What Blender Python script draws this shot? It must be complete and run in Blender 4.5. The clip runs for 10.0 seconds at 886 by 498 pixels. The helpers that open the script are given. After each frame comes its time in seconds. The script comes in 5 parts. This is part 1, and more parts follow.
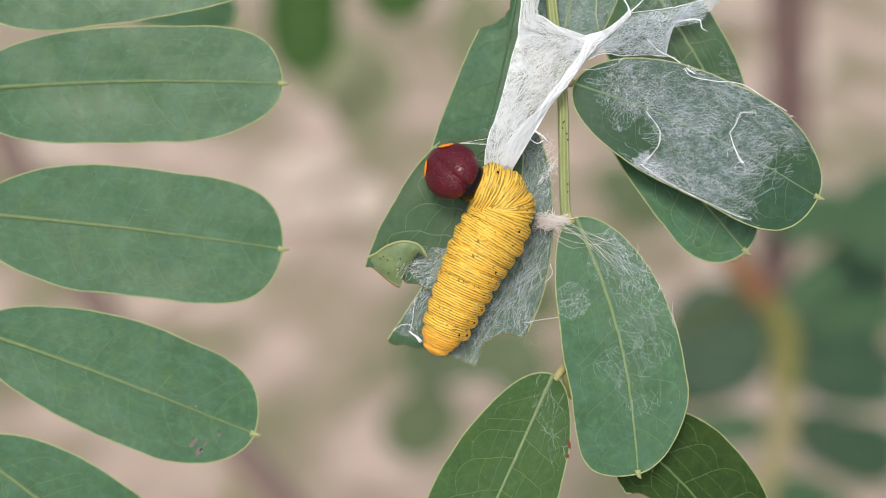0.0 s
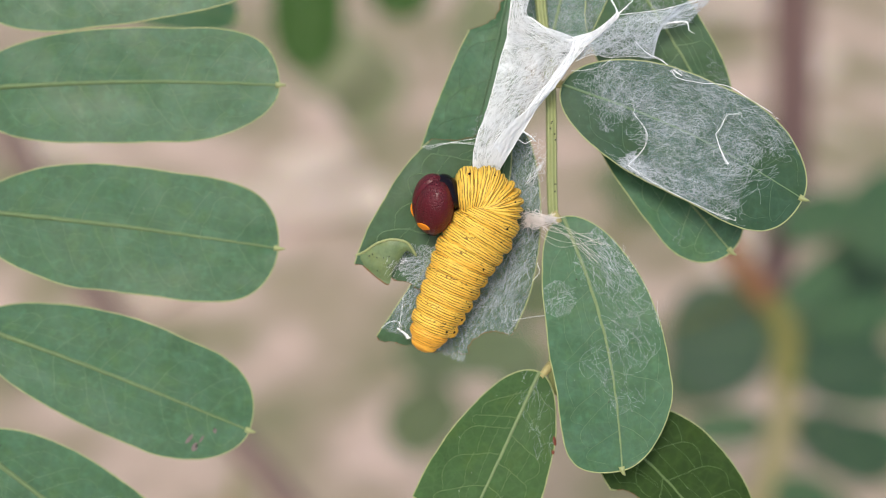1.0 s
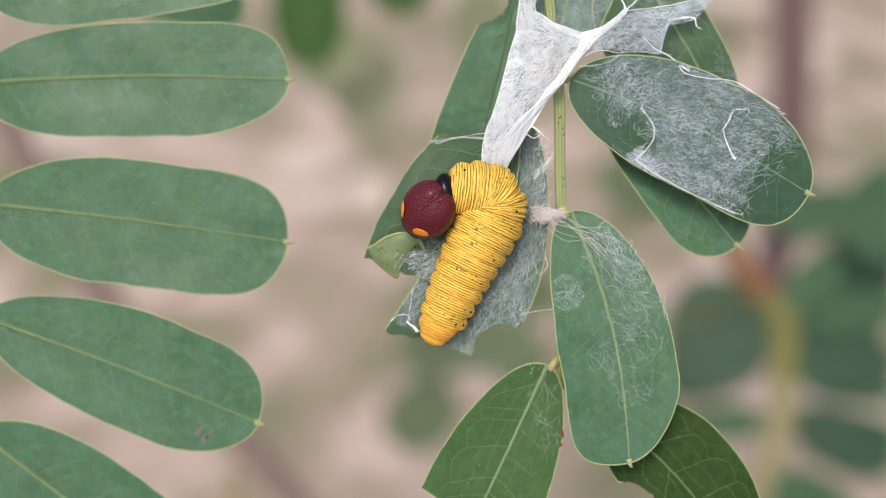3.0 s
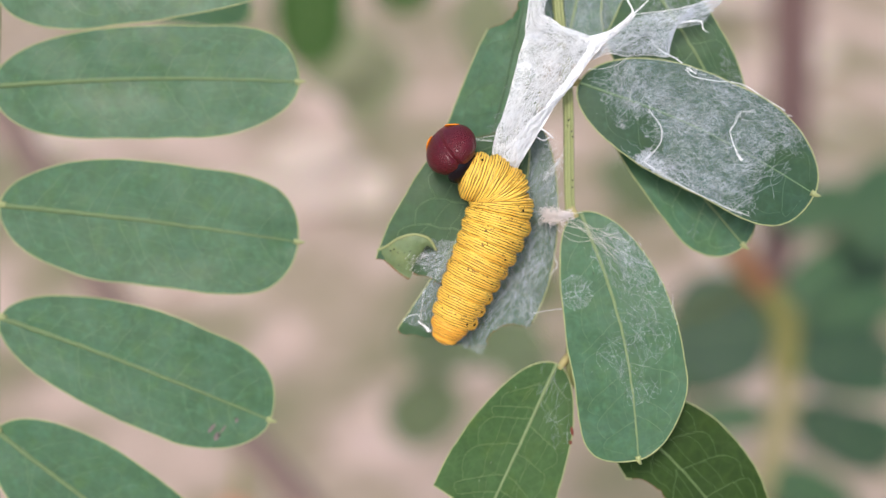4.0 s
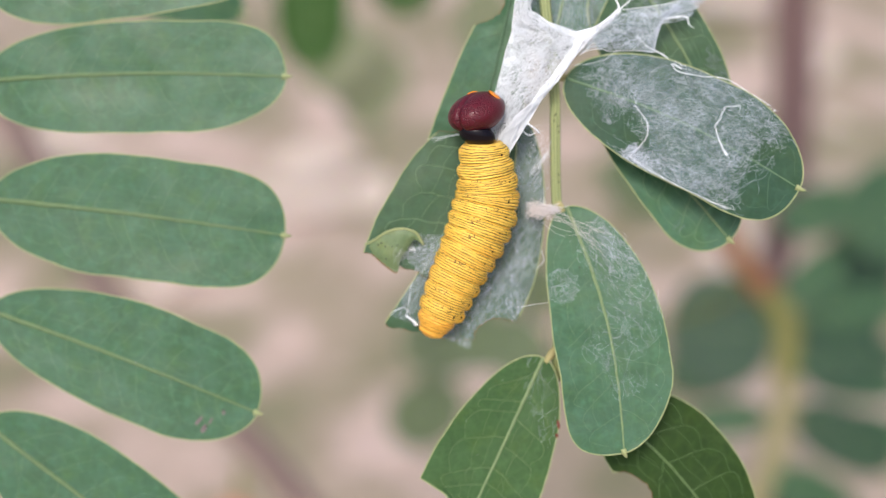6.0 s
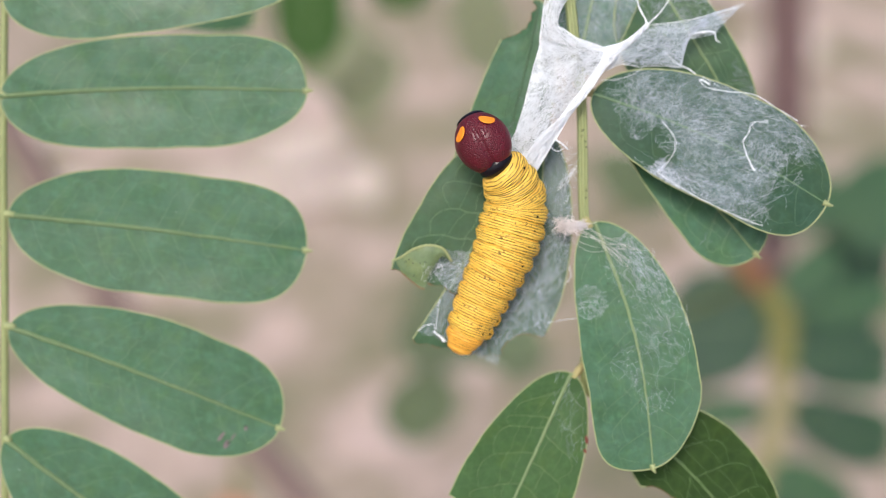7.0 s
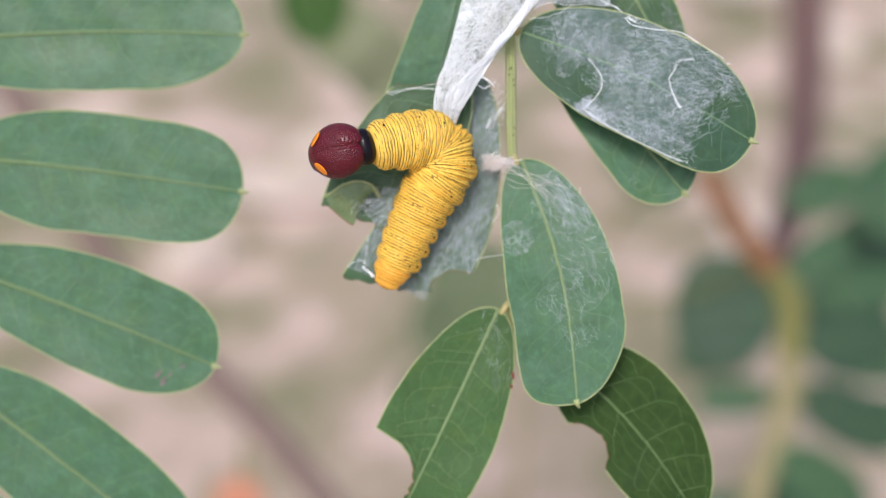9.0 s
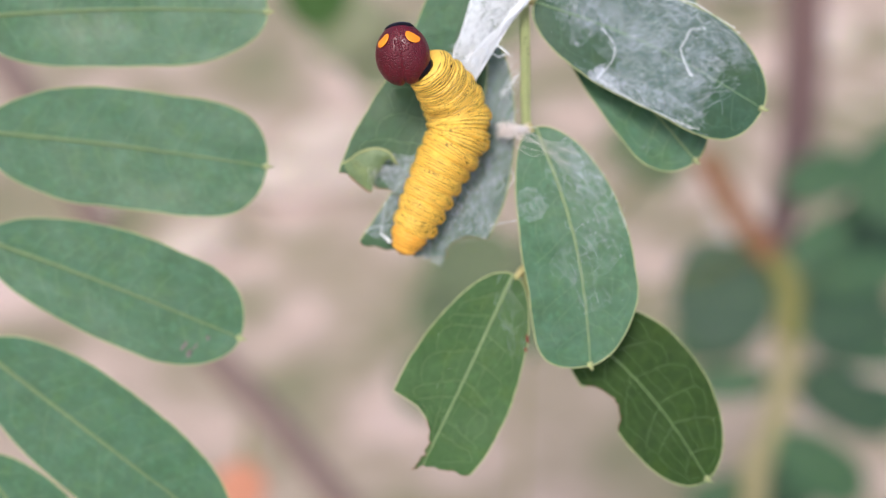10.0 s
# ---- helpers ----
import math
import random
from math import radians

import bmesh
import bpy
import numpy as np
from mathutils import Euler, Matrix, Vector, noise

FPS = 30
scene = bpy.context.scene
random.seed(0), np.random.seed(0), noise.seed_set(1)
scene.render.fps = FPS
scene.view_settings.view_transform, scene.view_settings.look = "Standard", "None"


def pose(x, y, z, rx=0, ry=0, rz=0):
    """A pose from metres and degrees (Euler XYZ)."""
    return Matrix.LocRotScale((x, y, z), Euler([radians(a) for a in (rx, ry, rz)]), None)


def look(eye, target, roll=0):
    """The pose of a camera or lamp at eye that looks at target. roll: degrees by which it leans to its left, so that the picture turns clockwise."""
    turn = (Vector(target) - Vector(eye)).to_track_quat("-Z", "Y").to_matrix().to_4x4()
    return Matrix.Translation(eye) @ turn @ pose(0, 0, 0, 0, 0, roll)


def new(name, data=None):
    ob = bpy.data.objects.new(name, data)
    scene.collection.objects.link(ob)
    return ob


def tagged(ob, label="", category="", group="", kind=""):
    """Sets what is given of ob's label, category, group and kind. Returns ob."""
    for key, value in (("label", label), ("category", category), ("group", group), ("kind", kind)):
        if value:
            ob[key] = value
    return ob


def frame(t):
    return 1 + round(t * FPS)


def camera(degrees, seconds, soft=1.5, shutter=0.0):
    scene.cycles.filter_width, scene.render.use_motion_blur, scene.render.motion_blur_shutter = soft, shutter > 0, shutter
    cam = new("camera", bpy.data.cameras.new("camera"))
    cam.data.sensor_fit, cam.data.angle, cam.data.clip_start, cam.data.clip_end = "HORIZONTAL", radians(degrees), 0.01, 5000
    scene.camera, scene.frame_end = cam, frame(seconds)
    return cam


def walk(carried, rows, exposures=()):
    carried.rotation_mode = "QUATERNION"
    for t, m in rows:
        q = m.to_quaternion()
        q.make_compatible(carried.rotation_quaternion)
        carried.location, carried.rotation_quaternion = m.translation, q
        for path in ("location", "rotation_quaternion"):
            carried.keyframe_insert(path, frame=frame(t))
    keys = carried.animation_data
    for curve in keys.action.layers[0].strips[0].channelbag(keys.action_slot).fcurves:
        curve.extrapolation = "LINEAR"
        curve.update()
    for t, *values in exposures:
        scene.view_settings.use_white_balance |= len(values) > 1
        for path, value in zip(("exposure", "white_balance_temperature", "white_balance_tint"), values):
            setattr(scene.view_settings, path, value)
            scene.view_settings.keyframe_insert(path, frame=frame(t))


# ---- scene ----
# A leaf sprig seen close: lengths of the plant are in millimetres in a plane that faces the lens,
# x to the side, y up the sprig, z towards the lens.
MM = 0.001
BASE = pose(0, 0, 1.12, 55, 0, 0)
SPRIG = BASE @ Matrix.Translation((0, 0, -0.2137))

# ---- camera ----
cam = camera(40.3, 10.0, 0.8)
cam.data.dof.use_dof = True
cam.data.dof.focus_distance = 0.2100
cam.data.dof.aperture_fstop = 5.8
PATH = (
    (0, -0.00, 0.00, -0.00, 0.000, 0.000, -0.000),
    (0.2, 0.60, 0.73, 0.78, -0.001, -0.001, 0.071),
    (0.3, 1.06, 0.93, 0.80, -0.003, -0.002, 0.069),
    (0.5, 2.35, 0.25, 1.40, -0.004, -0.003, 0.190),
    (0.7, 4.26, -0.73, 1.55, -0.055, 0.129, 0.201),
    (0.8, 4.35, -0.77, 2.28, -0.099, 0.239, 0.245),
    (1, 3.46, 0.25, 2.63, -0.150, 0.371, 0.411),
    (1.2, 2.58, 1.03, 2.16, -0.124, 0.256, 0.220),
    (1.3, 1.66, 1.97, 2.01, -0.103, 0.160, 0.256),
    (1.5, 0.50, 1.98, 1.58, -0.077, 0.045, 0.183),
    (1.7, 2.99, 2.23, 2.24, -0.212, -0.022, 0.300),
    (1.8, 3.51, 2.36, 2.83, -0.325, -0.078, 0.313),
    (2, 3.17, -0.27, 3.76, -0.460, -0.145, 0.316),
    (2.2, 4.12, -1.74, 4.41, -0.458, -0.103, 0.301),
    (2.3, 4.20, -3.13, 4.76, -0.457, -0.067, 0.356),
    (2.5, 5.10, -3.14, 5.29, -0.455, -0.025, 0.164),
    (2.7, 4.44, -2.23, 5.15, -0.418, 0.048, 0.258),
    (2.8, 2.85, -1.45, 4.69, -0.386, 0.108, 0.292),
    (3, 1.17, -0.11, 4.16, -0.349, 0.181, 0.500),
    (3.2, -0.24, 2.22, 4.52, -0.365, 0.179, 0.492),
    (4.3, -1.01, 1.03, 8.32, -0.656, 0.136, 0.273),
    (4.5, -0.22, 2.42, 8.48, -0.672, 0.134, 0.323),
    (4.7, 1.79, 2.45, 8.22, -0.653, 0.175, 0.394),
    (4.8, 2.13, 2.72, 8.72, -0.637, 0.209, 0.321),
    (5, 0.91, 1.33, 8.63, -0.618, 0.250, 0.396),
    (5.2, 2.18, 0.17, 8.74, -0.602, 0.264, 0.405),
    (6.3, 2.54, -2.01, 8.77, -0.298, 0.520, 0.324),
    (6.5, 0.72, -3.11, 8.84, -0.282, 0.534, 0.272),
    (6.7, -2.38, -1.20, 8.88, -0.527, 0.232, 0.168),
    (6.8, -3.11, -0.16, 8.12, -0.733, -0.022, 0.228),
    (7, -5.52, 4.40, 8.37, -0.978, -0.324, 0.126),
    (7.2, -2.49, 5.10, 8.62, -0.950, -0.051, 0.218),
    (7.3, 0.04, 3.96, 9.30, -0.927, 0.178, 0.375),
    (7.5, 0.33, 1.56, 9.89, -0.899, 0.451, 0.481),
    (7.7, 2.10, -0.09, 9.98, -0.892, 0.802, 0.352),
    (7.8, 3.53, -0.17, 9.79, -0.885, 1.097, 0.487),
    (8, 5.03, 0.77, 9.73, -0.878, 1.448, 0.496),
    (8.2, 5.06, 0.85, 9.95, -0.893, 1.478, 0.491),
    (8.3, 7.19, -2.24, 9.83, -0.905, 1.503, 0.693),
    (8.5, 9.27, -3.50, 10.54, -0.920, 1.533, 0.561),
    (8.7, 10.82, -7.82, 10.95, -0.902, 1.579, 0.571),
    (8.8, 13.38, -9.28, 10.42, -0.888, 1.618, 0.552),
    (9, 15.56, -7.64, 11.04, -0.870, 1.664, 0.454),
    (9.2, 13.72, -8.82, 12.07, -0.786, 1.495, 0.537),
    (9.3, 11.14, -10.43, 12.81, -0.714, 1.352, 0.451),
    (9.5, 8.44, -16.30, 13.66, -0.630, 1.183, 0.438),
    (9.7, 11.08, -16.57, 14.64, -0.808, 1.252, 0.485),
    (9.8, 11.84, -15.82, 14.63, -0.958, 1.309, 0.410),
    (10, 11.60, -12.97, 15.56, -1.136, 1.378, 0.434),
)
walk(cam, [(t, BASE @ pose(x * MM, y * MM, z * MM, a, b, c)) for t, x, y, z, a, b, c in PATH],
     [(0, 0.11, 6650, 4), (2.5, 0.12, 6550, 8.5), (4.5, 0.26, 6450, 10), (7, 0.26, 6350, 10), (9.5, 0.29, 6270, 10), (10, 0.34, 6250, 10)])

# ---- light: bright overcast sky with a wide, soft sun high behind the camera ----
world = bpy.data.worlds.new("world")
scene.world = world
world.use_nodes = True
wn = world.node_tree.nodes
sky = wn.new("ShaderNodeTexSky")
sky.sky_type = "NISHITA"
sky.sun_disc = False
sky.sun_elevation = radians(58)
sky.sun_rotation = radians(200)
sky.air_density, sky.dust_density, sky.ozone_density = 1.0, 4.0, 0.6
wn["Background"].inputs["Strength"].default_value = 0.15
world.node_tree.links.new(sky.outputs[0], wn["Background"].inputs["Color"])
sun = new("sun", bpy.data.lights.new("sun", "SUN"))
sun.data.energy, sun.data.angle, sun.data.color = 1.5, radians(18), (1.0, 0.97, 0.92)
sun.matrix_world = look((0, 0, 3), (0.5, 1.5, 0.2))


# ---- materials ----
def material(name, rough=0.5, spec=0.5):
    m = bpy.data.materials.new(name)
    m.use_nodes = True
    t = m.node_tree
    b = t.nodes["Principled BSDF"]
    b.inputs["Roughness"].default_value = rough
    b.inputs["Specular IOR Level"].default_value = spec
    return m, t, b


def node(t, kind, **sets):
    n = t.nodes.new(kind)
    for k, v in sets.items():
        n.inputs[k].default_value = v
    return n


def coords(t):
    return t.nodes.new("ShaderNodeTexCoord").outputs["Object"]


def ramp(t, source, stops):
    r = t.nodes.new("ShaderNodeValToRGB")
    e = r.color_ramp.elements
    e[0].position, e[0].color = stops[0][0], (*stops[0][1], 1)
    e[1].position, e[1].color = stops[-1][0], (*stops[-1][1], 1)
    for p, c in stops[1:-1]:
        e.new(p).color = (*c, 1)
    t.links.new(source, r.inputs[0])
    return r.outputs[0]


def grey(v):
    return (v, v, v)


def noisy(t, scale, detail=4.0, rough=0.6, vector=None):
    n = node(t, "ShaderNodeTexNoise", Scale=scale, Detail=detail, Roughness=rough)
    t.links.new(vector if vector is not None else coords(t), n.inputs["Vector"])
    return n.outputs["Fac"]


def mixed(t, fac, a, b, mode="MIX"):
    n = t.nodes.new("ShaderNodeMix")
    n.data_type, n.blend_type = "RGBA", mode
    for sock, v in ((n.inputs["Factor"], fac), (n.inputs["A"], a), (n.inputs["B"], b)):
        if isinstance(v, (int, float)):
            sock.default_value = v
        elif isinstance(v, tuple):
            sock.default_value = (*v, 1)
        else:
            t.links.new(v, sock)
    return n.outputs["Result"]


def bumped(t, b, height, strength, distance):
    n = node(t, "ShaderNodeBump", Strength=strength, Distance=distance)
    t.links.new(height, n.inputs["Height"])
    t.links.new(n.outputs[0], b.inputs["Normal"])


def leaf_material(name, deep, pale, vein, net=0.5, gloss=0.42, dull=0.3, shine=0.4, bloom_tint=(0.012, 0.030, 0.010)):
    """A leaf: mottled green under a thin bluish bloom, with a net of fine paler veins."""
    m, t, b = material(name, gloss, shine)
    c = coords(t)
    base = mixed(t, ramp(t, noisy(t, 130, 6, 0.7, c), ((0.32, grey(0)), (0.68, grey(1)))), deep, pale)
    base = mixed(t, ramp(t, noisy(t, 620, 3, 0.6, c), ((0.40, grey(0)), (0.62, grey(0.5)))), base, tuple(0.5 * p + 0.5 * q for p, q in zip(deep, pale)))
    base = mixed(t, ramp(t, noisy(t, 520, 3, 0.6, c), ((0.54, grey(0)), (0.68, grey(0.45)))), base, tuple(1.12 * p + 0.6 * q for p, q in zip(pale, bloom_tint)))
    bloom = ramp(t, noisy(t, 190, 5, 0.65, c), ((0.42, grey(0)), (0.66, grey(0.55))))
    base = mixed(t, bloom, base, tuple(0.75 * p + q for p, q in zip(pale, bloom_tint)))
    sap = ramp(t, noisy(t, 230, 4, 0.6, c), ((0.52, grey(0)), (0.72, grey(0.55))))
    base = mixed(t, sap, base, (pale[0] * 1.15, pale[1] * 1.0, pale[2] * 0.55))
    base = mixed(t, ramp(t, noisy(t, 900, 3, 0.7, c), ((0.45, grey(0)), (0.75, grey(dull)))), base, tuple(v * 0.55 for v in deep))
    warp = node(t, "ShaderNodeTexNoise", Scale=160.0, Detail=2.0)
    t.links.new(c, warp.inputs["Vector"])
    add = t.nodes.new("ShaderNodeVectorMath")
    add.operation = "MULTIPLY_ADD"
    add.inputs[1].default_value = (0.004, 0.004, 0.004)
    t.links.new(warp.outputs["Color"], add.inputs[0])
    t.links.new(c, add.inputs[2])
    v = node(t, "ShaderNodeTexVoronoi", Scale=380.0)
    v.feature = "DISTANCE_TO_EDGE"
    t.links.new(add.outputs[0], v.inputs["Vector"])
    lines = ramp(t, v.outputs["Distance"], ((0.0, grey(net)), (0.09, grey(0.0))))
    base = mixed(t, lines, base, vein)
    t.links.new(base, b.inputs["Base Color"])
    t.links.new(ramp(t, noisy(t, 60, 3, 0.5, c), ((0.3, grey(gloss - 0.08)), (0.7, grey(gloss + 0.12)))), b.inputs["Roughness"])
    bumped(t, b, mixed(t, 0.35, noisy(t, 420, 4, 0.6, c), lines), 0.35, 0.0003)
    b.inputs["Subsurface Weight"].default_value = 0.15
    b.inputs["Subsurface Radius"].default_value = (0.0008, 0.0012, 0.0004)
    b.inputs["Subsurface Scale"].default_value = 0.5
    return m


def plain(name, colour, rough=0.5, dark=0.6, scale=500, spec=0.4, bump=0.3, depth=0.0002):
    m, t, b = material(name, rough, spec)
    c = coords(t)
    t.links.new(mixed(t, noisy(t, scale, 4, 0.65, c), tuple(v * dark for v in colour), colour), b.inputs["Base Color"])
    bumped(t, b, noisy(t, scale * 3, 3, 0.6, c), bump, depth)
    return m


LEAF = leaf_material("leaf_green", (0.027, 0.085, 0.031), (0.055, 0.145, 0.066), (0.095, 0.18, 0.085), 0.22, bloom_tint=(0.026, 0.048, 0.044))
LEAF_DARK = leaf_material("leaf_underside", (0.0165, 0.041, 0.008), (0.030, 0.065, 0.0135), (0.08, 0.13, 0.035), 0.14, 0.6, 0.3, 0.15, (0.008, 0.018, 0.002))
LEAF_FRESH = leaf_material("leaf_lower", (0.035, 0.084, 0.022), (0.058, 0.120, 0.039), (0.10, 0.18, 0.07), 0.18, 0.5, 0.3, 0.2)
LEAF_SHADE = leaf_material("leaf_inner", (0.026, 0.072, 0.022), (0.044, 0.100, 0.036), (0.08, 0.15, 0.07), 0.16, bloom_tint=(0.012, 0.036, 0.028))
LEAF_WEB = leaf_material("leaf_webbed", (0.018, 0.058, 0.025), (0.033, 0.082, 0.042), (0.07, 0.13, 0.07), 0.12, 0.5, 0.3, 0.25, (0.008, 0.026, 0.024))
LEAF_PALE = leaf_material("leaf_fold", (0.11, 0.17, 0.07), (0.21, 0.27, 0.14), (0.10, 0.12, 0.05), 0.15)
LEAF_HANG = leaf_material("leaf_hanging", (0.028, 0.070, 0.014), (0.046, 0.098, 0.024), (0.06, 0.12, 0.04), 0.1, 0.75, 0.3, 0.15)
LEAF_FAR = leaf_material("leaf_far", (0.028, 0.075, 0.030), (0.046, 0.104, 0.046), (0.06, 0.12, 0.06), 0.1)
# the far leaf again with shade put into its green, for the shaded shrub leaves
LEAF_FAR_SHADED = leaf_material("leaf_far_shaded", (0.017, 0.046, 0.022), (0.030, 0.068, 0.035), (0.05, 0.10, 0.05), 0.1)
LEAF_LITTER = leaf_material("leaf_yellowed", (0.115, 0.130, 0.062), (0.175, 0.185, 0.100), (0.15, 0.18, 0.09), 0.1)
LEAF_WEED = leaf_material("leaf_weed", (0.065, 0.095, 0.042), (0.110, 0.140, 0.070), (0.12, 0.17, 0.08), 0.1)
VEIN_SOFT = plain("vein_soft", (0.15, 0.245, 0.125), 0.5, 0.7, 900)
VEIN_FROND = plain("vein_frond", (0.185, 0.275, 0.115), 0.55, 0.45, 900)
VEIN_DIM = plain("vein_dim", (0.075, 0.145, 0.072), 0.5, 0.7, 900)
VEIN_LOW = plain("vein_low", (0.14, 0.215, 0.08), 0.5, 0.8)
VEIN = plain("vein_pale", (0.26, 0.35, 0.16), 0.55, 0.55, 700)
RIM = plain("leaf_margin", (0.40, 0.44, 0.20), 0.45, 0.7)
JOINT = plain("pale_joint", (0.50, 0.43, 0.19), 0.55, 0.7, 600)
STEM = plain("green_stem", (0.33, 0.37, 0.15), 0.5, 0.6, 400)
RUST = plain("rust_bark", (0.25, 0.115, 0.050), 0.7, 0.6, 100)
TWIG = plain("grey_brown_bark", (0.24, 0.165, 0.145), 0.8, 0.6, 60)
BARK = plain("purple_brown_bark", (0.17, 0.10, 0.09), 0.8, 0.55, 150)
OLIVE = plain("olive_stem", (0.21, 0.20, 0.055), 0.6, 0.7, 150)
SILK = plain("silk_white", (0.95, 0.97, 1.0), 0.5, 0.94, 800, 0.5)
PETAL = plain("orange_petal", (0.60, 0.27, 0.17), 0.6, 0.8)
CREAM = plain("silk_cream", (0.98, 0.90, 0.87), 0.6, 0.92, 800)
EATEN = plain("browned_edge", (0.28, 0.13, 0.05), 0.8, 0.4, 900)


for fibre in (SILK, CREAM):
    fibre.node_tree.nodes["Principled BSDF"].inputs["Sheen Weight"].default_value = 0.5
    fibre.node_tree.nodes["Principled BSDF"].inputs["Sheen Roughness"].default_value = 0.6


def ground_material():
    m, t, b = material("dry_litter", 0.9, 0.2)
    c = coords(t)
    base = ramp(t, noisy(t, 6.0, 3, 0.5, c), ((0.34, (0.20, 0.20, 0.11)), (0.45, (0.33, 0.275, 0.19)), (0.54, (0.47, 0.365, 0.295)), (0.64, (0.66, 0.50, 0.44))))
    green = ramp(t, noisy(t, 4.0, 3, 0.5, c), ((0.55, grey(0)), (0.72, grey(0.6))))
    base = mixed(t, green, base, (0.17, 0.19, 0.09))
    base = mixed(t, ramp(t, noisy(t, 1.1, 3, 0.5, c), ((0.42, grey(0)), (0.62, grey(0.5)))), base, (0.33, 0.27, 0.20))
    base = mixed(t, ramp(t, noisy(t, 40, 4, 0.7, c), ((0.4, grey(0)), (0.7, grey(0.35)))), base, (0.12, 0.09, 0.06))
    t.links.new(base, b.inputs["Base Color"])
    bumped(t, b, noisy(t, 60, 4, 0.7, c), 0.6, 0.01)
    return m


GROUND = ground_material()


def silk_veil_material(name, cover, scale, most, tone=(0.93, 0.93, 0.95), least=0.0, sheen=0.0):
    """A skin of matted silk: thick in streaks and thin between them."""
    m, t, b = material(name, 0.6, 0.3)
    c = coords(t)
    b.inputs["Base Color"].default_value = (*tone, 1)
    b.inputs["Sheen Weight"].default_value = sheen
    m1 = noisy(t, scale, 6, 0.75, c)
    t.links.new(ramp(t, m1, ((cover, grey(least)), (cover + 0.25, grey(most)))), b.inputs["Alpha"])
    return m


VEIL = silk_veil_material("silk_veil", 0.40, 210, 0.98, (0.95, 0.97, 1.0), 0.03, 0.4)
NET = silk_veil_material("silk_net", 0.42, 190, 0.34, (0.80, 0.86, 0.90))


def thin_silk(name, least, most):
    m, t, b = material(name, 0.5, 0.4)
    b.inputs["Base Color"].default_value = (0.86, 0.92, 1.0, 1)
    t.links.new(ramp(t, noisy(t, 260, 3, 0.6), ((0.32, grey(least)), (0.68, grey(most)))), b.inputs["Alpha"])
    return m


SILK_THIN = thin_silk("silk_thin", 0.20, 0.46)
SILK_BED = thin_silk("silk_fibres", 0.25, 0.65)
SILK_MID = thin_silk("silk_threads", 0.45, 0.85)
HAZE = silk_veil_material("silk_film", 0.34, 240, 0.19, (0.37, 0.48, 0.52), 0.05)
DENSE = silk_veil_material("silk_dense", 0.22, 1500, 1.0, (0.95, 0.97, 1.0), 0.5, 0.5)
DOWN = silk_veil_material("silk_down", 0.36, 1200, 0.24, (0.34, 0.42, 0.46), 0.06)


# ---- mesh tools ----
def mesh_of(name, verts, faces, mat, smooth=True):
    me = bpy.data.meshes.new(name)
    me.from_pydata([tuple(v) for v in verts], [], faces)
    me.materials.append(mat)
    if smooth:
        me.polygons.foreach_set("use_smooth", [True] * len(me.polygons))
    me.update()
    return me


def root(name, label, category, group="", kind="", m=None):
    ob = new(name)
    ob.empty_display_size = 0.005
    ob.matrix_world = SPRIG if m is None else m
    return tagged(ob, label, category, group, kind)


def part(name, me, parent, label=""):
    ob = new(name, me)
    ob.parent = parent
    return tagged(ob, label)


def tube(points, radii, sides=8, cap=True):
    """Vertices and faces of a round rod along points (mm), in metres."""
    pts = [Vector(p) * MM for p in points]
    vs, fs = [], []
    side = None
    for i, p in enumerate(pts):
        d = (pts[min(i + 1, len(pts) - 1)] - pts[max(i - 1, 0)]).normalized()
        if side is None:
            side = d.orthogonal().normalized()
        side = (side - d * side.dot(d)).normalized()
        other = d.cross(side)
        r = (radii[i] if isinstance(radii, (list, tuple)) else radii) * MM
        for k in range(sides):
            a = 2 * math.pi * k / sides
            vs.append(p + side * (r * math.cos(a)) + other * (r * math.sin(a)))
    for i in range(len(pts) - 1):
        for k in range(sides):
            j = (k + 1) % sides
            fs.append((i * sides + k, i * sides + j, (i + 1) * sides + j, (i + 1) * sides + k))
    if cap:
        fs.append(tuple(reversed(range(sides))))
        fs.append(tuple(range((len(pts) - 1) * sides, len(pts) * sides)))
    return vs, fs


def ball(rx, ry, rz, shape=None, nu=40, nv=28):
    """A closed round body with half axes in mm; shape(x, y, z) bends its unit points."""
    vs, fs = [], []
    for i in range(nv + 1):
        b = math.pi * i / nv
        for k in range(nu):
            a = 2 * math.pi * k / nu
            p = Vector((math.sin(b) * math.cos(a), math.cos(b), math.sin(b) * math.sin(a)))
            if shape:
                p = shape(p)
            vs.append((p.x * rx * MM, p.y * ry * MM, p.z * rz * MM))
    for i in range(nv):
        for k in range(nu):
            m = (k + 1) % nu
            fs.append((i * nu + k, (i + 1) * nu + k, (i + 1) * nu + m, i * nu + m))
    return vs, fs


def spline(points, count):
    """A smooth line through points, in count steps (Catmull-Rom)."""
    p = [Vector(q) for q in points]
    p = [p[0] * 2 - p[1]] + p + [p[-1] * 2 - p[-2]]
    out = []
    for i in range(count + 1):
        f = i / count * (len(p) - 3)
        k = min(int(f), len(p) - 4)
        u = f - k
        a, b, c, d = p[k:k + 4]
        out.append(0.5 * (2 * b + (c - a) * u + (2 * a - 5 * b + 4 * c - d) * u * u + (3 * b - a - 3 * c + d) * u ** 3))
    return out


def join(pieces):
    vs, fs = [], []
    for v, f in pieces:
        n = len(vs)
        vs += v
        fs += [tuple(i + n for i in q) for q in f]
    return vs, fs


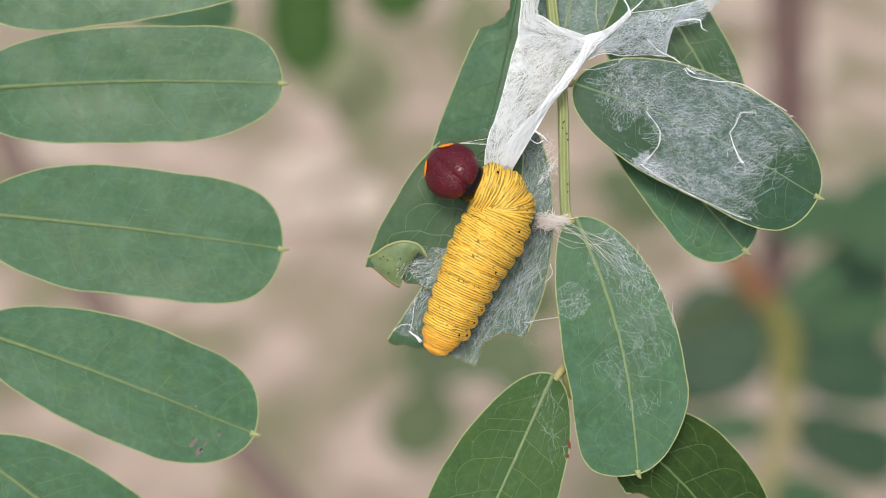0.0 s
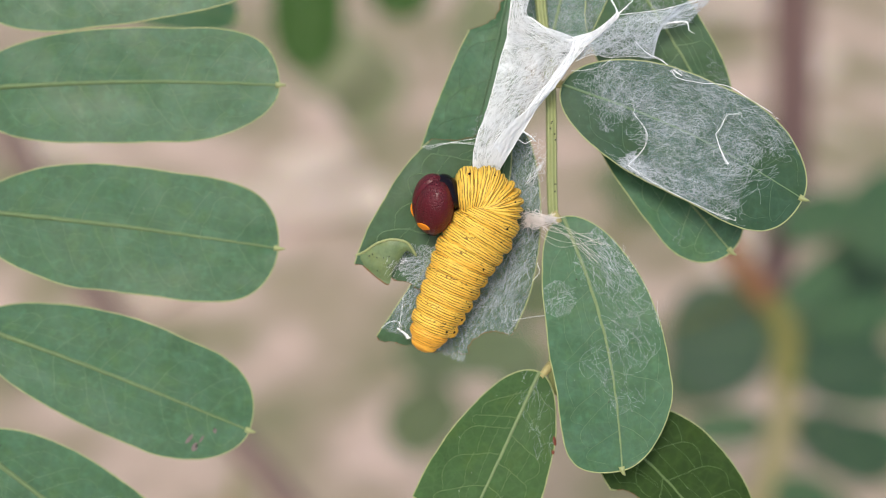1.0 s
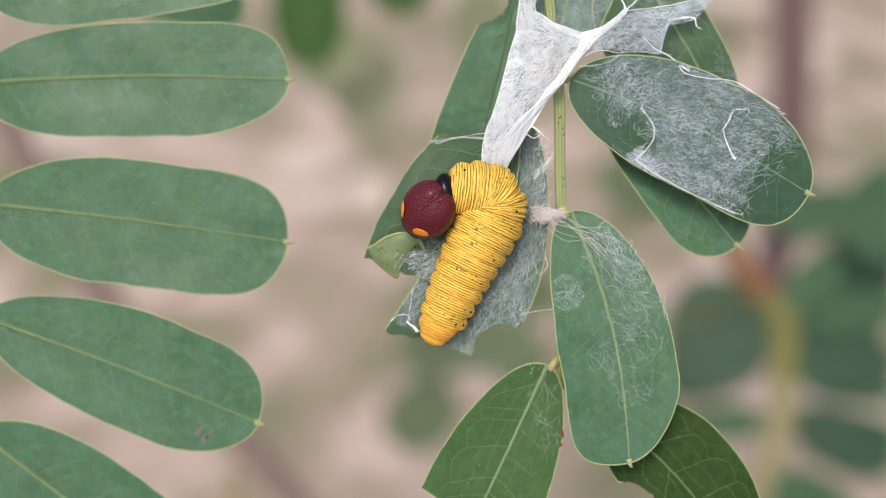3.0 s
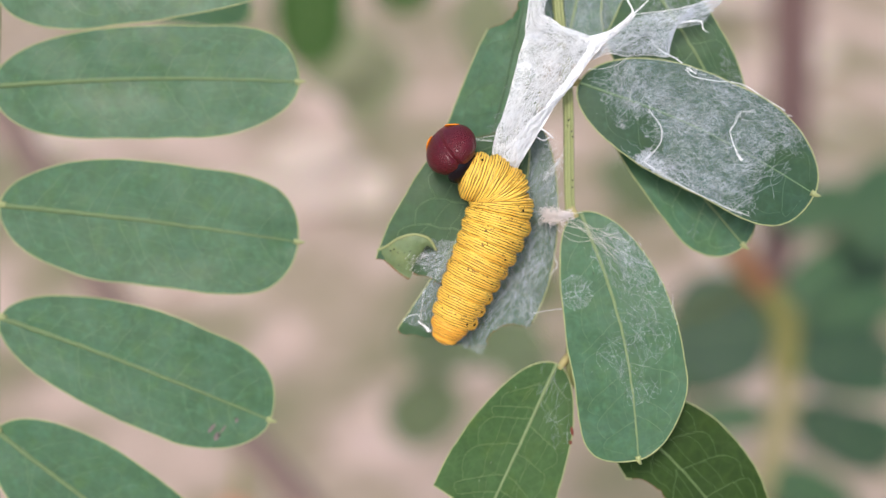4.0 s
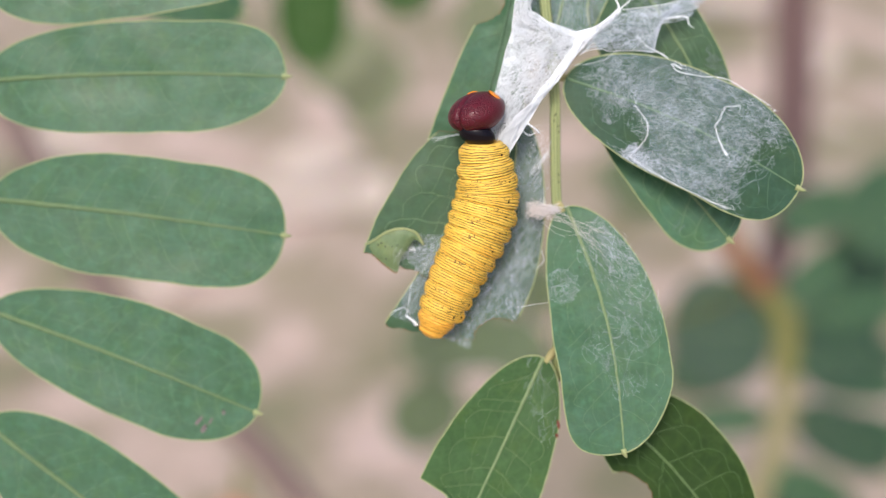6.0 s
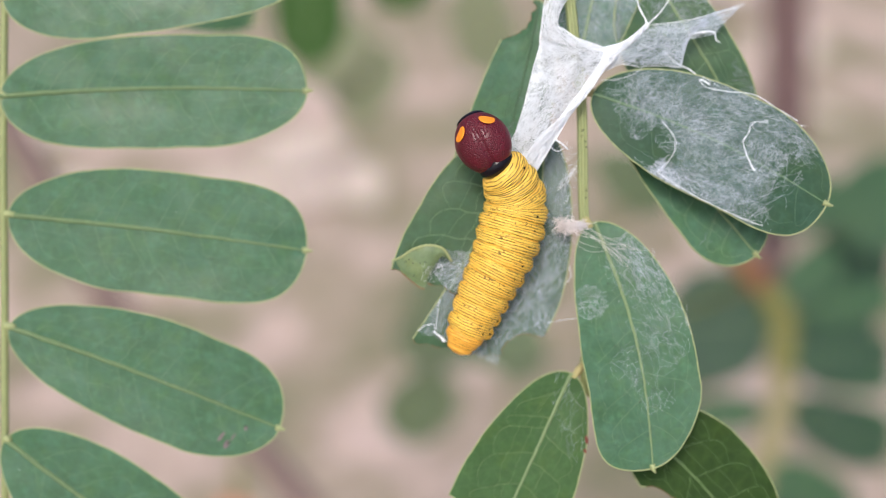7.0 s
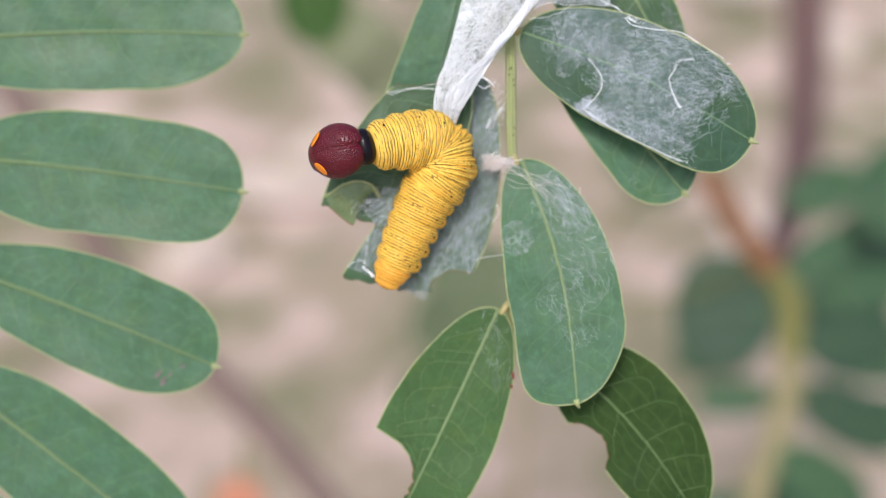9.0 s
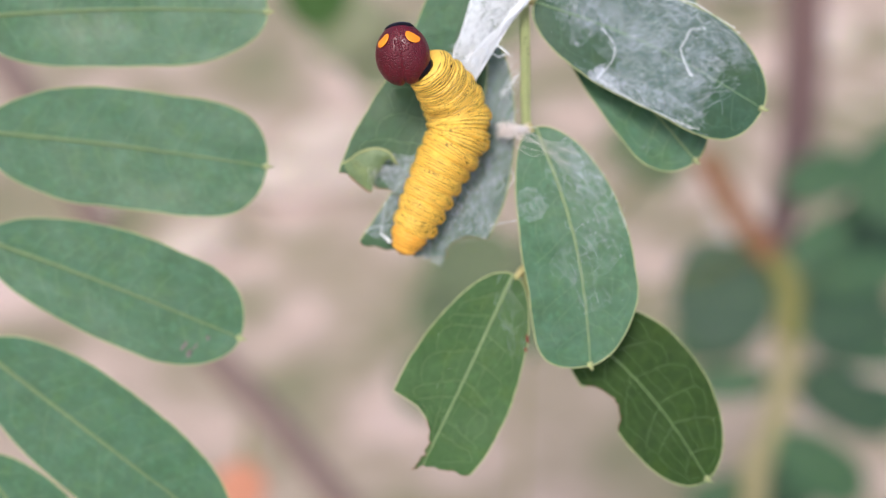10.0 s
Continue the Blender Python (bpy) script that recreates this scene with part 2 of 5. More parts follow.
# ---- leaflets ----
class Blade:
    """The shape of a leaflet: midrib from base to tip (mm), half widths on both sides, where they are widest,
    how blunt base and tip are (one number for both sides, or one for each), round bites (x, y, radius) and a cut end."""

    def __init__(self, base, tip, wl, wr, bow=0.0, form=(0.5, 0.5, 2.2, 2.8), z0=0.0, z1=None, cup=0.35, arch=0.8,
                 bites=(), end=1.0, slant=0.0, wave=0.35, seed=0):
        self.b, self.t = Vector(base), Vector(tip)
        self.d = self.t - self.b
        self.length = self.d.length
        self.d.normalize()
        self.n = Vector((-self.d.y, self.d.x))
        self.wl, self.wr, self.bow = wl, wr, bow
        self.form = form if len(form) == 6 else (form[0], form[1], form[2], form[2], form[3], form[3])
        self.z0, self.z1, self.cup, self.arch = z0, z0 if z1 is None else z1, cup, arch
        self.bites = [((Vector((x, y)) - self.b).dot(self.d), (Vector((x, y)) - self.b).dot(self.n), r) for x, y, r in bites]
        self.end, self.slant, self.wave, self.seed = end, slant, wave, seed

    def half(self, s, left, whole=False):
        widest, foot, blunt, w = (*self.form[0::2], self.wl) if left else (*self.form[1::2], self.wr)
        s = min(max(s, 0.0), 1.0)
        x = (1 - s / widest) ** foot if s < widest else ((s - widest) / (1 - widest)) ** blunt
        w *= math.sqrt(max(1 - x, 0.0))
        w *= 1 + 0.022 * noise.noise((s * 7, self.seed * 3.1, 7.0 if left else 2.0)) + 0.008 * noise.noise((s * 30, self.seed, 4.0))
        for u, v, r in () if whole else self.bites:
            v -= self.bow * math.sin(math.pi * s)
            du = s * self.length - u
            if abs(du) < r and (v > 0) == left:
                ragged = 1 + 0.12 * noise.noise((s * 50, v, self.seed))
                w = min(w, max(abs(v) - math.sqrt(r * r - du * du) * ragged, 0.3))
        return w

    def height(self, p, s, a):
        z = self.z0 + (self.z1 - self.z0) * s + self.arch * math.sin(math.pi * s)
        z += self.cup * a ** 1.5 * math.sin(math.pi * min(max(s, 0.03), 0.97)) ** 0.5
        return z + self.wave * noise.noise((p.x * 0.12, p.y * 0.12, self.seed)) + 0.10 * noise.noise((p.x * 0.5, p.y * 0.5, self.seed))

    def at(self, s, v, up=0.0):
        """The point at s along the midrib and v (-1 to 1) across, up mm over the surface."""
        if self.end < 1:
            s *= self.end - self.slant * v + 0.014 * noise.noise((v * 5, self.seed, 1.3)) + 0.006 * noise.noise((v * 22, self.seed, 1.3))
        w = self.half(s, v > 0) * v
        p = self.b + self.d * (s * self.length) + self.n * (w + self.bow * math.sin(math.pi * s))
        return Vector((p.x, p.y, self.height(p, s, abs(v)) + up))

    def over(self, x, y, up=0.0):
        """The point of the surface over (x, y) mm and how far across it lies, or None beside the leaflet."""
        q = Vector((x, y)) - self.b
        s = q.dot(self.d) / self.length
        if not 0.01 < s < self.end:
            return None
        n = q.dot(self.n) - self.bow * math.sin(math.pi * s)
        a = abs(n) / max(self.half(s, n > 0), 0.05)
        if a > 1:
            return None
        return Vector((x, y, self.height(Vector((x, y)), s, a) + up))


def leaflet(parent, blade, mat, ribs=7, rim=True, rib_mat=None, thick=0.28, name="leaflet", label="", rib=0.36, side_mat=None, fine=0.10):
    """A leaflet with its blade, raised midrib, side veins and pale margin."""
    rows, cols = 80, 22
    vs, fs = [], []
    for up in (0.0, -thick):
        for i in range(rows + 1):
            s = 0.5 - 0.5 * math.cos(math.pi * i / rows)
            for j in range(cols + 1):
                vs.append(blade.at(s, 2 * j / cols - 1, up) * MM)
    w = cols + 1
    n = (rows + 1) * w
    for i in range(rows):
        for j in range(cols):
            a = i * w + j
            fs.append((a, a + w, a + w + 1, a + 1))
            fs.append((n + a, n + a + 1, n + a + w + 1, n + a + w))
    border = [i * w for i in range(rows + 1)] + [rows * w + j for j in range(1, w)] + [i * w + cols for i in range(rows - 1, -1, -1)] + list(range(cols - 1, 0, -1))
    k = len(vs)
    for e in border:
        vs += [vs[e], vs[n + e]]
    for i in range(len(border)):
        j = (i + 1) % len(border)
        fs.append((k + 2 * i, k + 2 * j, k + 2 * j + 1, k + 2 * i + 1))
    ob = part(name, mesh_of(name, vs, fs, mat), parent, label)
    rib_mat = rib_mat or VEIN
    line = [blade.at(i / 60, 0.012 * noise.noise((i * 0.3, blade.seed, 8)), -0.15 * rib) for i in range(61)]
    part("midrib", mesh_of("midrib", *tube(line, [rib * (1 - 0.55 * i / 60) * (1 + 0.22 * noise.noise((i * 0.9, blade.seed, 6))) for i in range(61)], 8), rib_mat), ob)
    if rim:
        for side in (-1.0, 1.0):
            steps = [0.5 - 0.5 * math.cos(math.pi * i / 80) for i in range(81)]
            bitten = [blade.half(v * blade.end, side > 0) < 0.97 * blade.half(v * blade.end, side > 0, True) for v in steps]
            begin = 0
            for i in range(1, 82):
                if i == 81 or bitten[i] != bitten[begin]:
                    edge = [blade.at(v, side, -0.06) for v in steps[begin:min(i + 1, 81)]]
                    if len(edge) > 2 and bitten[begin]:
                        part("eaten_edge", mesh_of("eaten_edge", *tube(edge, 0.07, 6), EATEN), ob)
                    elif len(edge) > 2:
                        part("margin", mesh_of("margin", *tube(edge, [0.13 + 0.05 * noise.noise(((begin + k) * 0.5, blade.seed, side)) for k in range(len(edge))], 6), RIM), ob)
                    begin = i
        if blade.end < 1:
            cut = [blade.at(1.0, i / 30 - 1, -0.12) for i in range(61)]
            part("eaten_edge", mesh_of("eaten_edge", *tube(cut, 0.09, 6), EATEN), ob, "browned chewed edge")
        else:
            tip = blade.at(1.0, 0.0)
            d = Vector((blade.d.x, blade.d.y, 0))
            part("tip_point", mesh_of("tip_point", *tube([tip - d * 0.7, tip + d * 0.1, tip + d * 0.55 + Vector((0.1, 0, 0)), tip + d * 0.95 + Vector((0.3, 0.05, 0))], [0.6, 0.42, 0.3, 0.12], 8), RIM), ob)
    rng = random.Random(blade.seed + 11)
    for sgn in (-1, 1):
        roots = [0.04 + 0.86 * (k + rng.uniform(0.2, 0.8)) / ribs for k in range(ribs)]
        outs = [(r + rng.uniform(0.05, 0.10), rng.uniform(0.60, 0.78)) for r in roots]

        def run(points, r0, r1):
            line = spline([(a, b, 0) for a, b in points], 16)
            jig = [blade.at(min(max(q.x + 0.006 * noise.noise((i * 0.5, k, blade.seed)), 0.01), 0.985), sgn * max(q.y + 0.014 * noise.noise((i * 0.5, k + 7, blade.seed)), 0.0), 0.01) for i, q in enumerate(line)]
            return tube(jig, [r0 + (r1 - r0) * i / 16 for i in range(17)], 5)

        for k, (r, (s1, v1)) in enumerate(zip(roots, outs)):
            s2, v2 = outs[k + 1] if k + 1 < ribs else (0.975, 0.35)
            pieces = [run([(r, 0.0), (r + 0.35 * (s1 - r), 0.4 * v1), (s1, v1), (0.55 * s1 + 0.45 * s2, max(v1, v2) + 0.06), (s2 - 0.01, v2 * 0.97)], fine, fine * 0.4)]
            if k + 1 < ribs:
                r2 = roots[k + 1]
                for f in (rng.uniform(0.2, 0.4), rng.uniform(0.5, 0.75)):
                    g = f * rng.uniform(0.8, 1.15)
                    a, b = (r + f * f * (s1 - r), f * v1), (r2 + g * g * (s2 - r2), g * v2)
                    pieces.append(run([a, ((a[0] + b[0]) / 2, (a[1] + b[1]) / 2 + rng.uniform(-0.06, 0.06)), b], fine * 0.5, fine * 0.35))
            part("side_vein", mesh_of("side_vein", *join(pieces), side_mat or rib_mat), ob)
    return ob


# ---- silk ----
def scribble(rng, over, box, count, span, loop, radius=0.03, dense=None, drift=None, lift=0.2, steps=26):
    """Fine threads laid in loops over a surface: over(x, y, up) gives a point or None, box the area in mm,
    span a thread's reach and loop the size of its loops; dense(x, y) the chance that one begins there."""
    pieces = []
    x0, y0, x1, y1 = box
    tries = 0
    while len(pieces) < count and tries < count * 12:
        tries += 1
        x, y = rng.uniform(x0, x1), rng.uniform(y0, y1)
        if dense and rng.random() > dense(x, y):
            continue
        head = rng.uniform(0, 6.28) if drift is None else rng.gauss(drift, 0.35) + rng.choice((0, math.pi))
        spin = rng.choice((-1, 1)) * rng.uniform(0.25, 0.9)
        size = loop * rng.uniform(0.4, 1.3)
        phase = rng.uniform(0, 6.28)
        up = lift * rng.uniform(0.2, 1.5)
        pts = []
        if span > 6:
            steps = int(span * 5)
            spin = math.copysign(span / steps / max(size, 0.2) * rng.uniform(1.0, 3.0), spin)
        for i in range(steps):
            f = i / (steps - 1)
            head += rng.gauss(0, 0.07)
            x += math.cos(head) * span / steps
            y += math.sin(head) * span / steps
            a = phase + spin * i
            p = over(x + size * math.cos(a), y + size * math.sin(a) * 0.6, up)
            if p is None:
                break
            if dense and dense(x, y) < 0.06:
                head += 2.6
            pts.append(p)
        if len(pts) > 4:
            pieces.append(tube(pts, radius * rng.uniform(0.6, 1.5), 3, False))
    return join(pieces)


def film(over, box, step, dense, up=0.12):
    """A thin skin of silk over a surface where dense(x, y) is high."""
    x0, y0, x1, y1 = box
    nx, ny = int((x1 - x0) / step), int((y1 - y0) / step)
    vs, fs, seat = [], [], {}
    for i in range(nx + 1):
        for j in range(ny + 1):
            x, y = x0 + i * step, y0 + j * step
            p = over(x, y, up)
            if p is not None and dense(x, y) > 0.40 + 0.3 * noise.noise((x * 0.6, y * 0.6, 3.0)) + 0.3 * noise.noise((x * 3.1, y * 3.1, 5.0)):
                seat[i, j] = len(vs)
                vs.append(p * MM)
    for i in range(nx):
        for j in range(ny):
            q = [(i, j), (i + 1, j), (i + 1, j + 1), (i, j + 1)]
            if all(k in seat for k in q):
                fs.append(tuple(seat[k] for k in q))
    return vs, fs


def soft(v, a, b):
    """0 below a, 1 above b, smooth between; a may exceed b."""
    f = min(max((v - a) / (b - a), 0.0), 1.0)
    return f * f * (3 - 2 * f)


# ---- the setting ----
def ground():
    vs, fs = [], []
    n = 60
    for i in range(n + 1):
        for j in range(n + 1):
            x, y = [math.copysign(abs(2 * q / n - 1) ** 3 * 400, 2 * q / n - 1) for q in (i, j)]
            r = math.hypot(x, y - 1.5)
            vs.append((x, y + 1.5, 0.03 * noise.noise((x * 2, y * 2, 0)) if r < 5 else 0.0))
    for i in range(n):
        for j in range(n):
            a = i * (n + 1) + j
            fs.append((a, a + n + 1, a + n + 2, a + 1))
    ob = new("ground", mesh_of("ground", vs, fs, GROUND))
    tagged(ob, "dry pinkish soil with beige and green litter", "ground", kind="structure")


ground()


# ---- plants far behind, out of focus ----
def behind(k):
    """The sprig's space, spread k times from the lens: for what grows farther off."""
    away = Matrix.Translation((0, 0, 0.2137))
    return SPRIG @ away @ Matrix.Scale(k, 4) @ away.inverted()


def far_plants():
    shrub = root("shrub_branch", "purple-brown shrub branch with an olive side shoot, out of focus", "branch", m=behind(1.4))
    trunk = spline([(211, 435, -520), (204, 190, -500), (193, 77, -460), (170, 17, -390), (138, -19, -300)], 30)
    part("stem", mesh_of("stem", *tube(trunk, [13.0 - 7.0 * (i / 30) ** 2 for i in range(31)], 12), BARK), shrub)
    lower = spline([(108, 22, -302), (123, -4, -298), (134, -20, -296), (144, -34, -296), (144.5, -51, -296), (143.5, -73, -296), (136, -105, -296), (130, -135, -296), (130, -420, -316), (120, -1700, -356)], 50)
    part("shoot_base", mesh_of("shoot_base", *tube(lower[:13], [5.4 for i in range(13)], 12), RUST), shrub, "rust-brown base of the side shoot")
    part("shoot", mesh_of("shoot", *tube(lower[12:25], [5.3 + 0.05 * i for i in range(13)], 12), OLIVE), shrub, "olive-green side shoot")
    part("shoot_foot", mesh_of("shoot_foot", *tube(lower[24:], 5.9, 12), plain("pale_olive_bark", (0.31, 0.27, 0.14), 0.7, 0.7, 60)), shrub, "pale olive lower shoot")
    for i, (b, tip, w, z) in enumerate((
            ((139, -38), (95, -39), 21, -296),
            ((140, -76), (107, -79), 7, -306),
            ((145, -25), (170, -7), 8, -300),
            ((146, -51), (193, -50), 10, -292),
            ((152, -33), (199, -26), 8, -308),
            ((149, -73), (195, -96), 11, -302),
            ((139, -98), (176, -125), 11, -290),
            ((138, -121), (103, -131), 8, -300),
            ((200, 2), (240, 30), 20, -386),
            ((150, 8), (185, 20), 10, -330),
            ((177, -41), (224, -50), 17, -400),
            ((189, -73), (243, -78), 8, -420),
            ((189, -99), (243, -105), 12, -420),
            ((200, -12), (245, -12), 18, -430),
            ((157, -57), (113, -70), 14, -400),
            ((154, -146), (190, -164), 18, -420),
    )):
        # four of these leaves carry their shade in a darker base colour
        leaflet(shrub, Blade(b, tip, w * 1.15, w * 1.15, z0=z, z1=z - 4, seed=40 + i), LEAF_FAR_SHADED if i in (0, 3, 5, 10) else LEAF_FAR, 0, False, thick=0.5)
    part("twig", mesh_of("twig", *tube(spline([(134, -20, -296), (100, -30, -280), (66, -36, -255), (36, -37, -236)], 16), 0.8, 8), OLIVE), shrub)
    leaflet(shrub, Blade((36, -37), (1, -42), 9.5, 10.5, z0=-236, z1=-244, seed=58), LEAF_WEED, 0, False, thick=0.5)
    top = root("hanging_leaflets", "dark green leaflets hanging behind, out of focus", "leaves", m=behind(1.25))
    part("twig", mesh_of("twig", *tube(spline([(-120, 150, -280), (-58, 132, -296), (-20, 136, -304), (90, 180, -310), (150, 260, -318)], 20), 1.8), OLIVE), top)
    for i, (b, tip, w, z) in enumerate((
            ((-59, 131), (-58, 72.5), 15.5, -296),
            ((-20, 136), (-19, 97), 14.5, -304),
    )):
        leaflet(top, Blade(b, tip, w, w, z0=z, z1=z + 2, seed=60 + i), LEAF_HANG, 0, False, thick=0.5)
    twig = root("bare_twig", "thick red-brown bare twig, out of focus", "twig")
    part("stick", mesh_of("stick", *tube(spline([(-330, 190, -470), (-233, 46, -450), (-188, -34, -450), (-103, -120, -450), (-45, -190, -450), (60, -330, -470), (300, -1300, -520)], 40), 8.0, 10), TWIG), twig)
    part("side_shoot", mesh_of("side_shoot", *tube(spline([(-188, -34, -450), (-210, -60, -470), (-260, -90, -500)], 10), [4.0 - 0.3 * i for i in range(11)], 8), TWIG), twig)
    low = root("ground_plant", "low green plant near the ground, out of focus", "plant")
    part("stalk", mesh_of("stalk", *tube(spline([(160, 50, -610), (90, -40, -690), (50, -160, -715), (60, -1150, -760)], 20), 2.0), OLIVE), low)
    for i, (b, tip, w, z) in enumerate((
            ((41, -68), (-36, -85), 27, -700),
            ((-60, 160), (-110, 120), 26, -705),
            ((-40, 145), (-80, 95), 25, -715),
            ((20, 195), (40, 120), 24, -690),
            ((44, -30), (-22, -46), 24, -640),
            ((7, -113), (-41, -157), 26, -720),
            ((41, -105), (74, -76), 21, -690),
            ((50, -51), (84, -25), 21, -700),
            ((105, 54), (155, 19), 18, -600),
    )):
        leaflet(low, Blade(b, tip, w, w, z0=z, z1=z - 6, seed=70 + i), LEAF_LITTER if b[1] > 100 else LEAF_WEED, 0, False, thick=0.6)
    bloom = root("fallen_bloom", "orange-red bloom near the ground, out of focus", "flower")
    x, y = -127, -173
    for i in range(7):
        a = 2 * math.pi * i / 7
        pts = [(x + 17 * f * math.cos(a), y + 17 * f * math.sin(a), -500 + 5 * f) for f in (0.05, 0.4, 0.8, 1.0)]
        part("petal", mesh_of("petal", *tube(pts, [2, 6.6, 6.0, 1], 8), PETAL), bloom)
    part("stalk", mesh_of("stalk", *tube(spline([(x, y, -503), (x + 5, y - 60, -505), (x + 20, -1300, -520)], 16), 1.6), OLIVE), bloom)


far_plants()


def fallen_leaves():
    """Pale dry leaves lying on the soil."""
    dry = leaf_material("leaf_dry", (0.54, 0.43, 0.37), (0.69, 0.57, 0.51), (0.45, 0.36, 0.28), 0.2, 0.7, 0.2, 0.2)
    for i, (x, y, turn, size) in enumerate(((-0.24, 1.82, 30, 1.2), (-0.13, 1.74, 100, 0.9), (-0.35, 1.69, -20, 1.2), (-0.22, 1.70, 10, 1.0), (-0.70, 1.90, 10, 1.1), (0.73, 2.25, 60, 1.5), (0.70, 1.95, -40, 1.2),
                                            (0.45, 1.58, 80, 1.0), (-0.42, 1.50, 45, 0.9), (-0.62, 1.66, -60, 1.0), (0.62, 2.5, 0, 1.3))):
        ob = root("fallen_leaf", "pale pinkish dry leaf lying on the soil", "leaf", "dry leaves on the ground", m=pose(x, y, 0.03 * noise.noise((x * 2, y * 2 - 3, 0)) + 0.006, 1, 1 - i % 3, turn))
        leaflet(ob, Blade((-75 * size, 0), (75 * size, 0), 46 * size, 44 * size, 6, (0.45, 0.5, 2.0, 2.0), 0, 3, 6, 5, seed=90 + i), dry, 0, False, thick=0.6, name="blade", rib=1.2)


fallen_leaves()

# ---- the frond with plain leaflets ----
frond = root("leaf_frond", "frond of blunt blue-green oval leaflets with pale margins", "frond")


FROND = []


def build_frond():
    z = -6
    part("rachis", mesh_of("rachis", *tube(spline([(-84, 400, -60), (-86.1, 120, -14), (-86.45, 40, -7), (-86.55, -20, -7), (-87.1, -130, -8)], 40), 0.75, 10), STEM), frond)
    rows = (
        ((-86.5, 47.4), (-27.5, 55.5), 10.4, 10.6, 0.4, (0.55, 0.4, 2.6, 3.2), z, LEAF),
        ((-86.8, 28.9), (-29.1, 30.0), 9.9, 11.1, 0.9, (0.68, 0.66, 3.3, 4.5, 5.0, 1.7), z, LEAF),
        ((-85.4, 6.6), (-29.2, 0.0), 11.1, 12.0, 0.45, (0.46, 0.42, 1.8, 2.1, 6.5, 6.5), z, LEAF),
        ((-85.3, -14.6), (-34.3, -33.6), 11.3, 10.75, 0.65, (0.53, 0.70, 1.6, 2.35, 5.2, 1.7), z, LEAF),
        ((-86.2, -36.0), (-37.0, -72.5), 11.4, 11.6, 0.2, (0.50, 0.52, 2.2, 2.6), z, LEAF),
        ((-86.6, -58), (-51, -103), 10.8, 10.8, 0.2, (0.50, 0.5, 2.2, 2.6), z, LEAF),
        ((-106.2, 70.7), (-50.2, 56.0), 10.2, 7.9, 0.0, (0.5, 0.5, 2.2, 2.6), z - 60, LEAF),
    )
    for i, (b, tip, wl, wr, bow, form, zz, mat) in enumerate(rows):
        part("petiolule", mesh_of("petiolule", *tube([(-86.3, b[1] + 0.6, -6.8), ((b[0] - 86) / 2, b[1] + 0.2, zz / 2 - 3.2), (b[0] + 1.2, b[1], zz + 0.1)], [0.55, 0.75, 0.5], 8), RIM), frond)
        FROND.append(Blade(b, tip, wl, wr, bow, form, zz, zz + 0.5 if zz == z else zz - 14, seed=i))
        leaflet(frond, FROND[-1], mat, 9, rib_mat=VEIN_FROND, side_mat=VEIN_SOFT, rib=0.50, fine=0.05)


build_frond()

# ---- the sprig with the shelter ----
sprig = root("shelter_sprig", "leaf sprig with nibbled blunt leaflets on a ribbed green stem", "sprig")
BLADES = dict(
    big=Blade((23.5, 5.6), (33.9, -39.0), 10.1, 10.3, 2.3, (0.72, 0.55, 2.9, 1.6, 1.5, 7.0), 0.8, 4.0, 0.5, seed=21),
    web=Blade((23.2, 29.2), (65.4, 9.0), 10.0, 10.9, 1.6, (0.66, 0.46, 3.2, 1.6, 1.9, 6.0), 0.5, 3.2, 0.4, seed=22),
    under=Blade((28.0, 28.5), (54.3, -0.4), 9.9, 8.3, 0.4, (0.50, 0.74, 1.7, 2.3), -3, -3, 0.5, 0.2, seed=23),
    top=Blade((33, 54), (53, 21.5), 6.2, 13.8, 0.5, (0.5, 0.5, 2.2, 2.6), -3.5, -4, 0.5, 0.4, seed=24),
    crown=Blade((20.5, 33), (31, 82), 9.0, 9.0, 0, (0.5, 0.5, 2.2, 2.6), -3, -5, 0.5, 0.3, seed=25),
    back=Blade((13.6, 47), (1.7, 1.5), 6.8, 8.7, 1.0, (0.50, 0.72, 1.7, 2.5), -4, -4.5, 0.5, 0.3, bites=((6.0, 46.6, 6.8),), seed=26),
    bed=Blade((14.8, 22.8), (-7.1, -28.2), 11.1, 9.9, 4.6, (0.72, 0.76, 1.7, 2.5), -2.2, -2.0, 0.5, 0.2, bites=((11.2, -19.8, 4.7),), end=0.79, slant=0.035, seed=27),
    dark=Blade((11.9, 22.5), (-10.1, -20.0), 7.9, 12.3, 0.4, (0.49, 0.53, 2.3, 2.2), -1.0, -0.8, 0.5, 0.3, bites=((3.2, 31.2, 12.0),), end=0.69, slant=0.03, seed=28),
    low=Blade((19.5, -22.3), (0.1, -63.8), 10.2, 11.3, 0.2, (0.58, 0.59, 1.7, 2.6), -0.5, 0.5, 0.6, 0.4, bites=((-4.2, -53.0, 8.0),), end=0.87, slant=0.04, seed=29),
    shade=Blade((31.4, -31.6), (57.0, -61.2), 11.1, 9.2, 2.0, (0.40, 0.57, 2.8, 2.2), -3.2, -1.5, 0.5, 0.3, bites=((34.2, -49.6, 6.0),), seed=30),
)


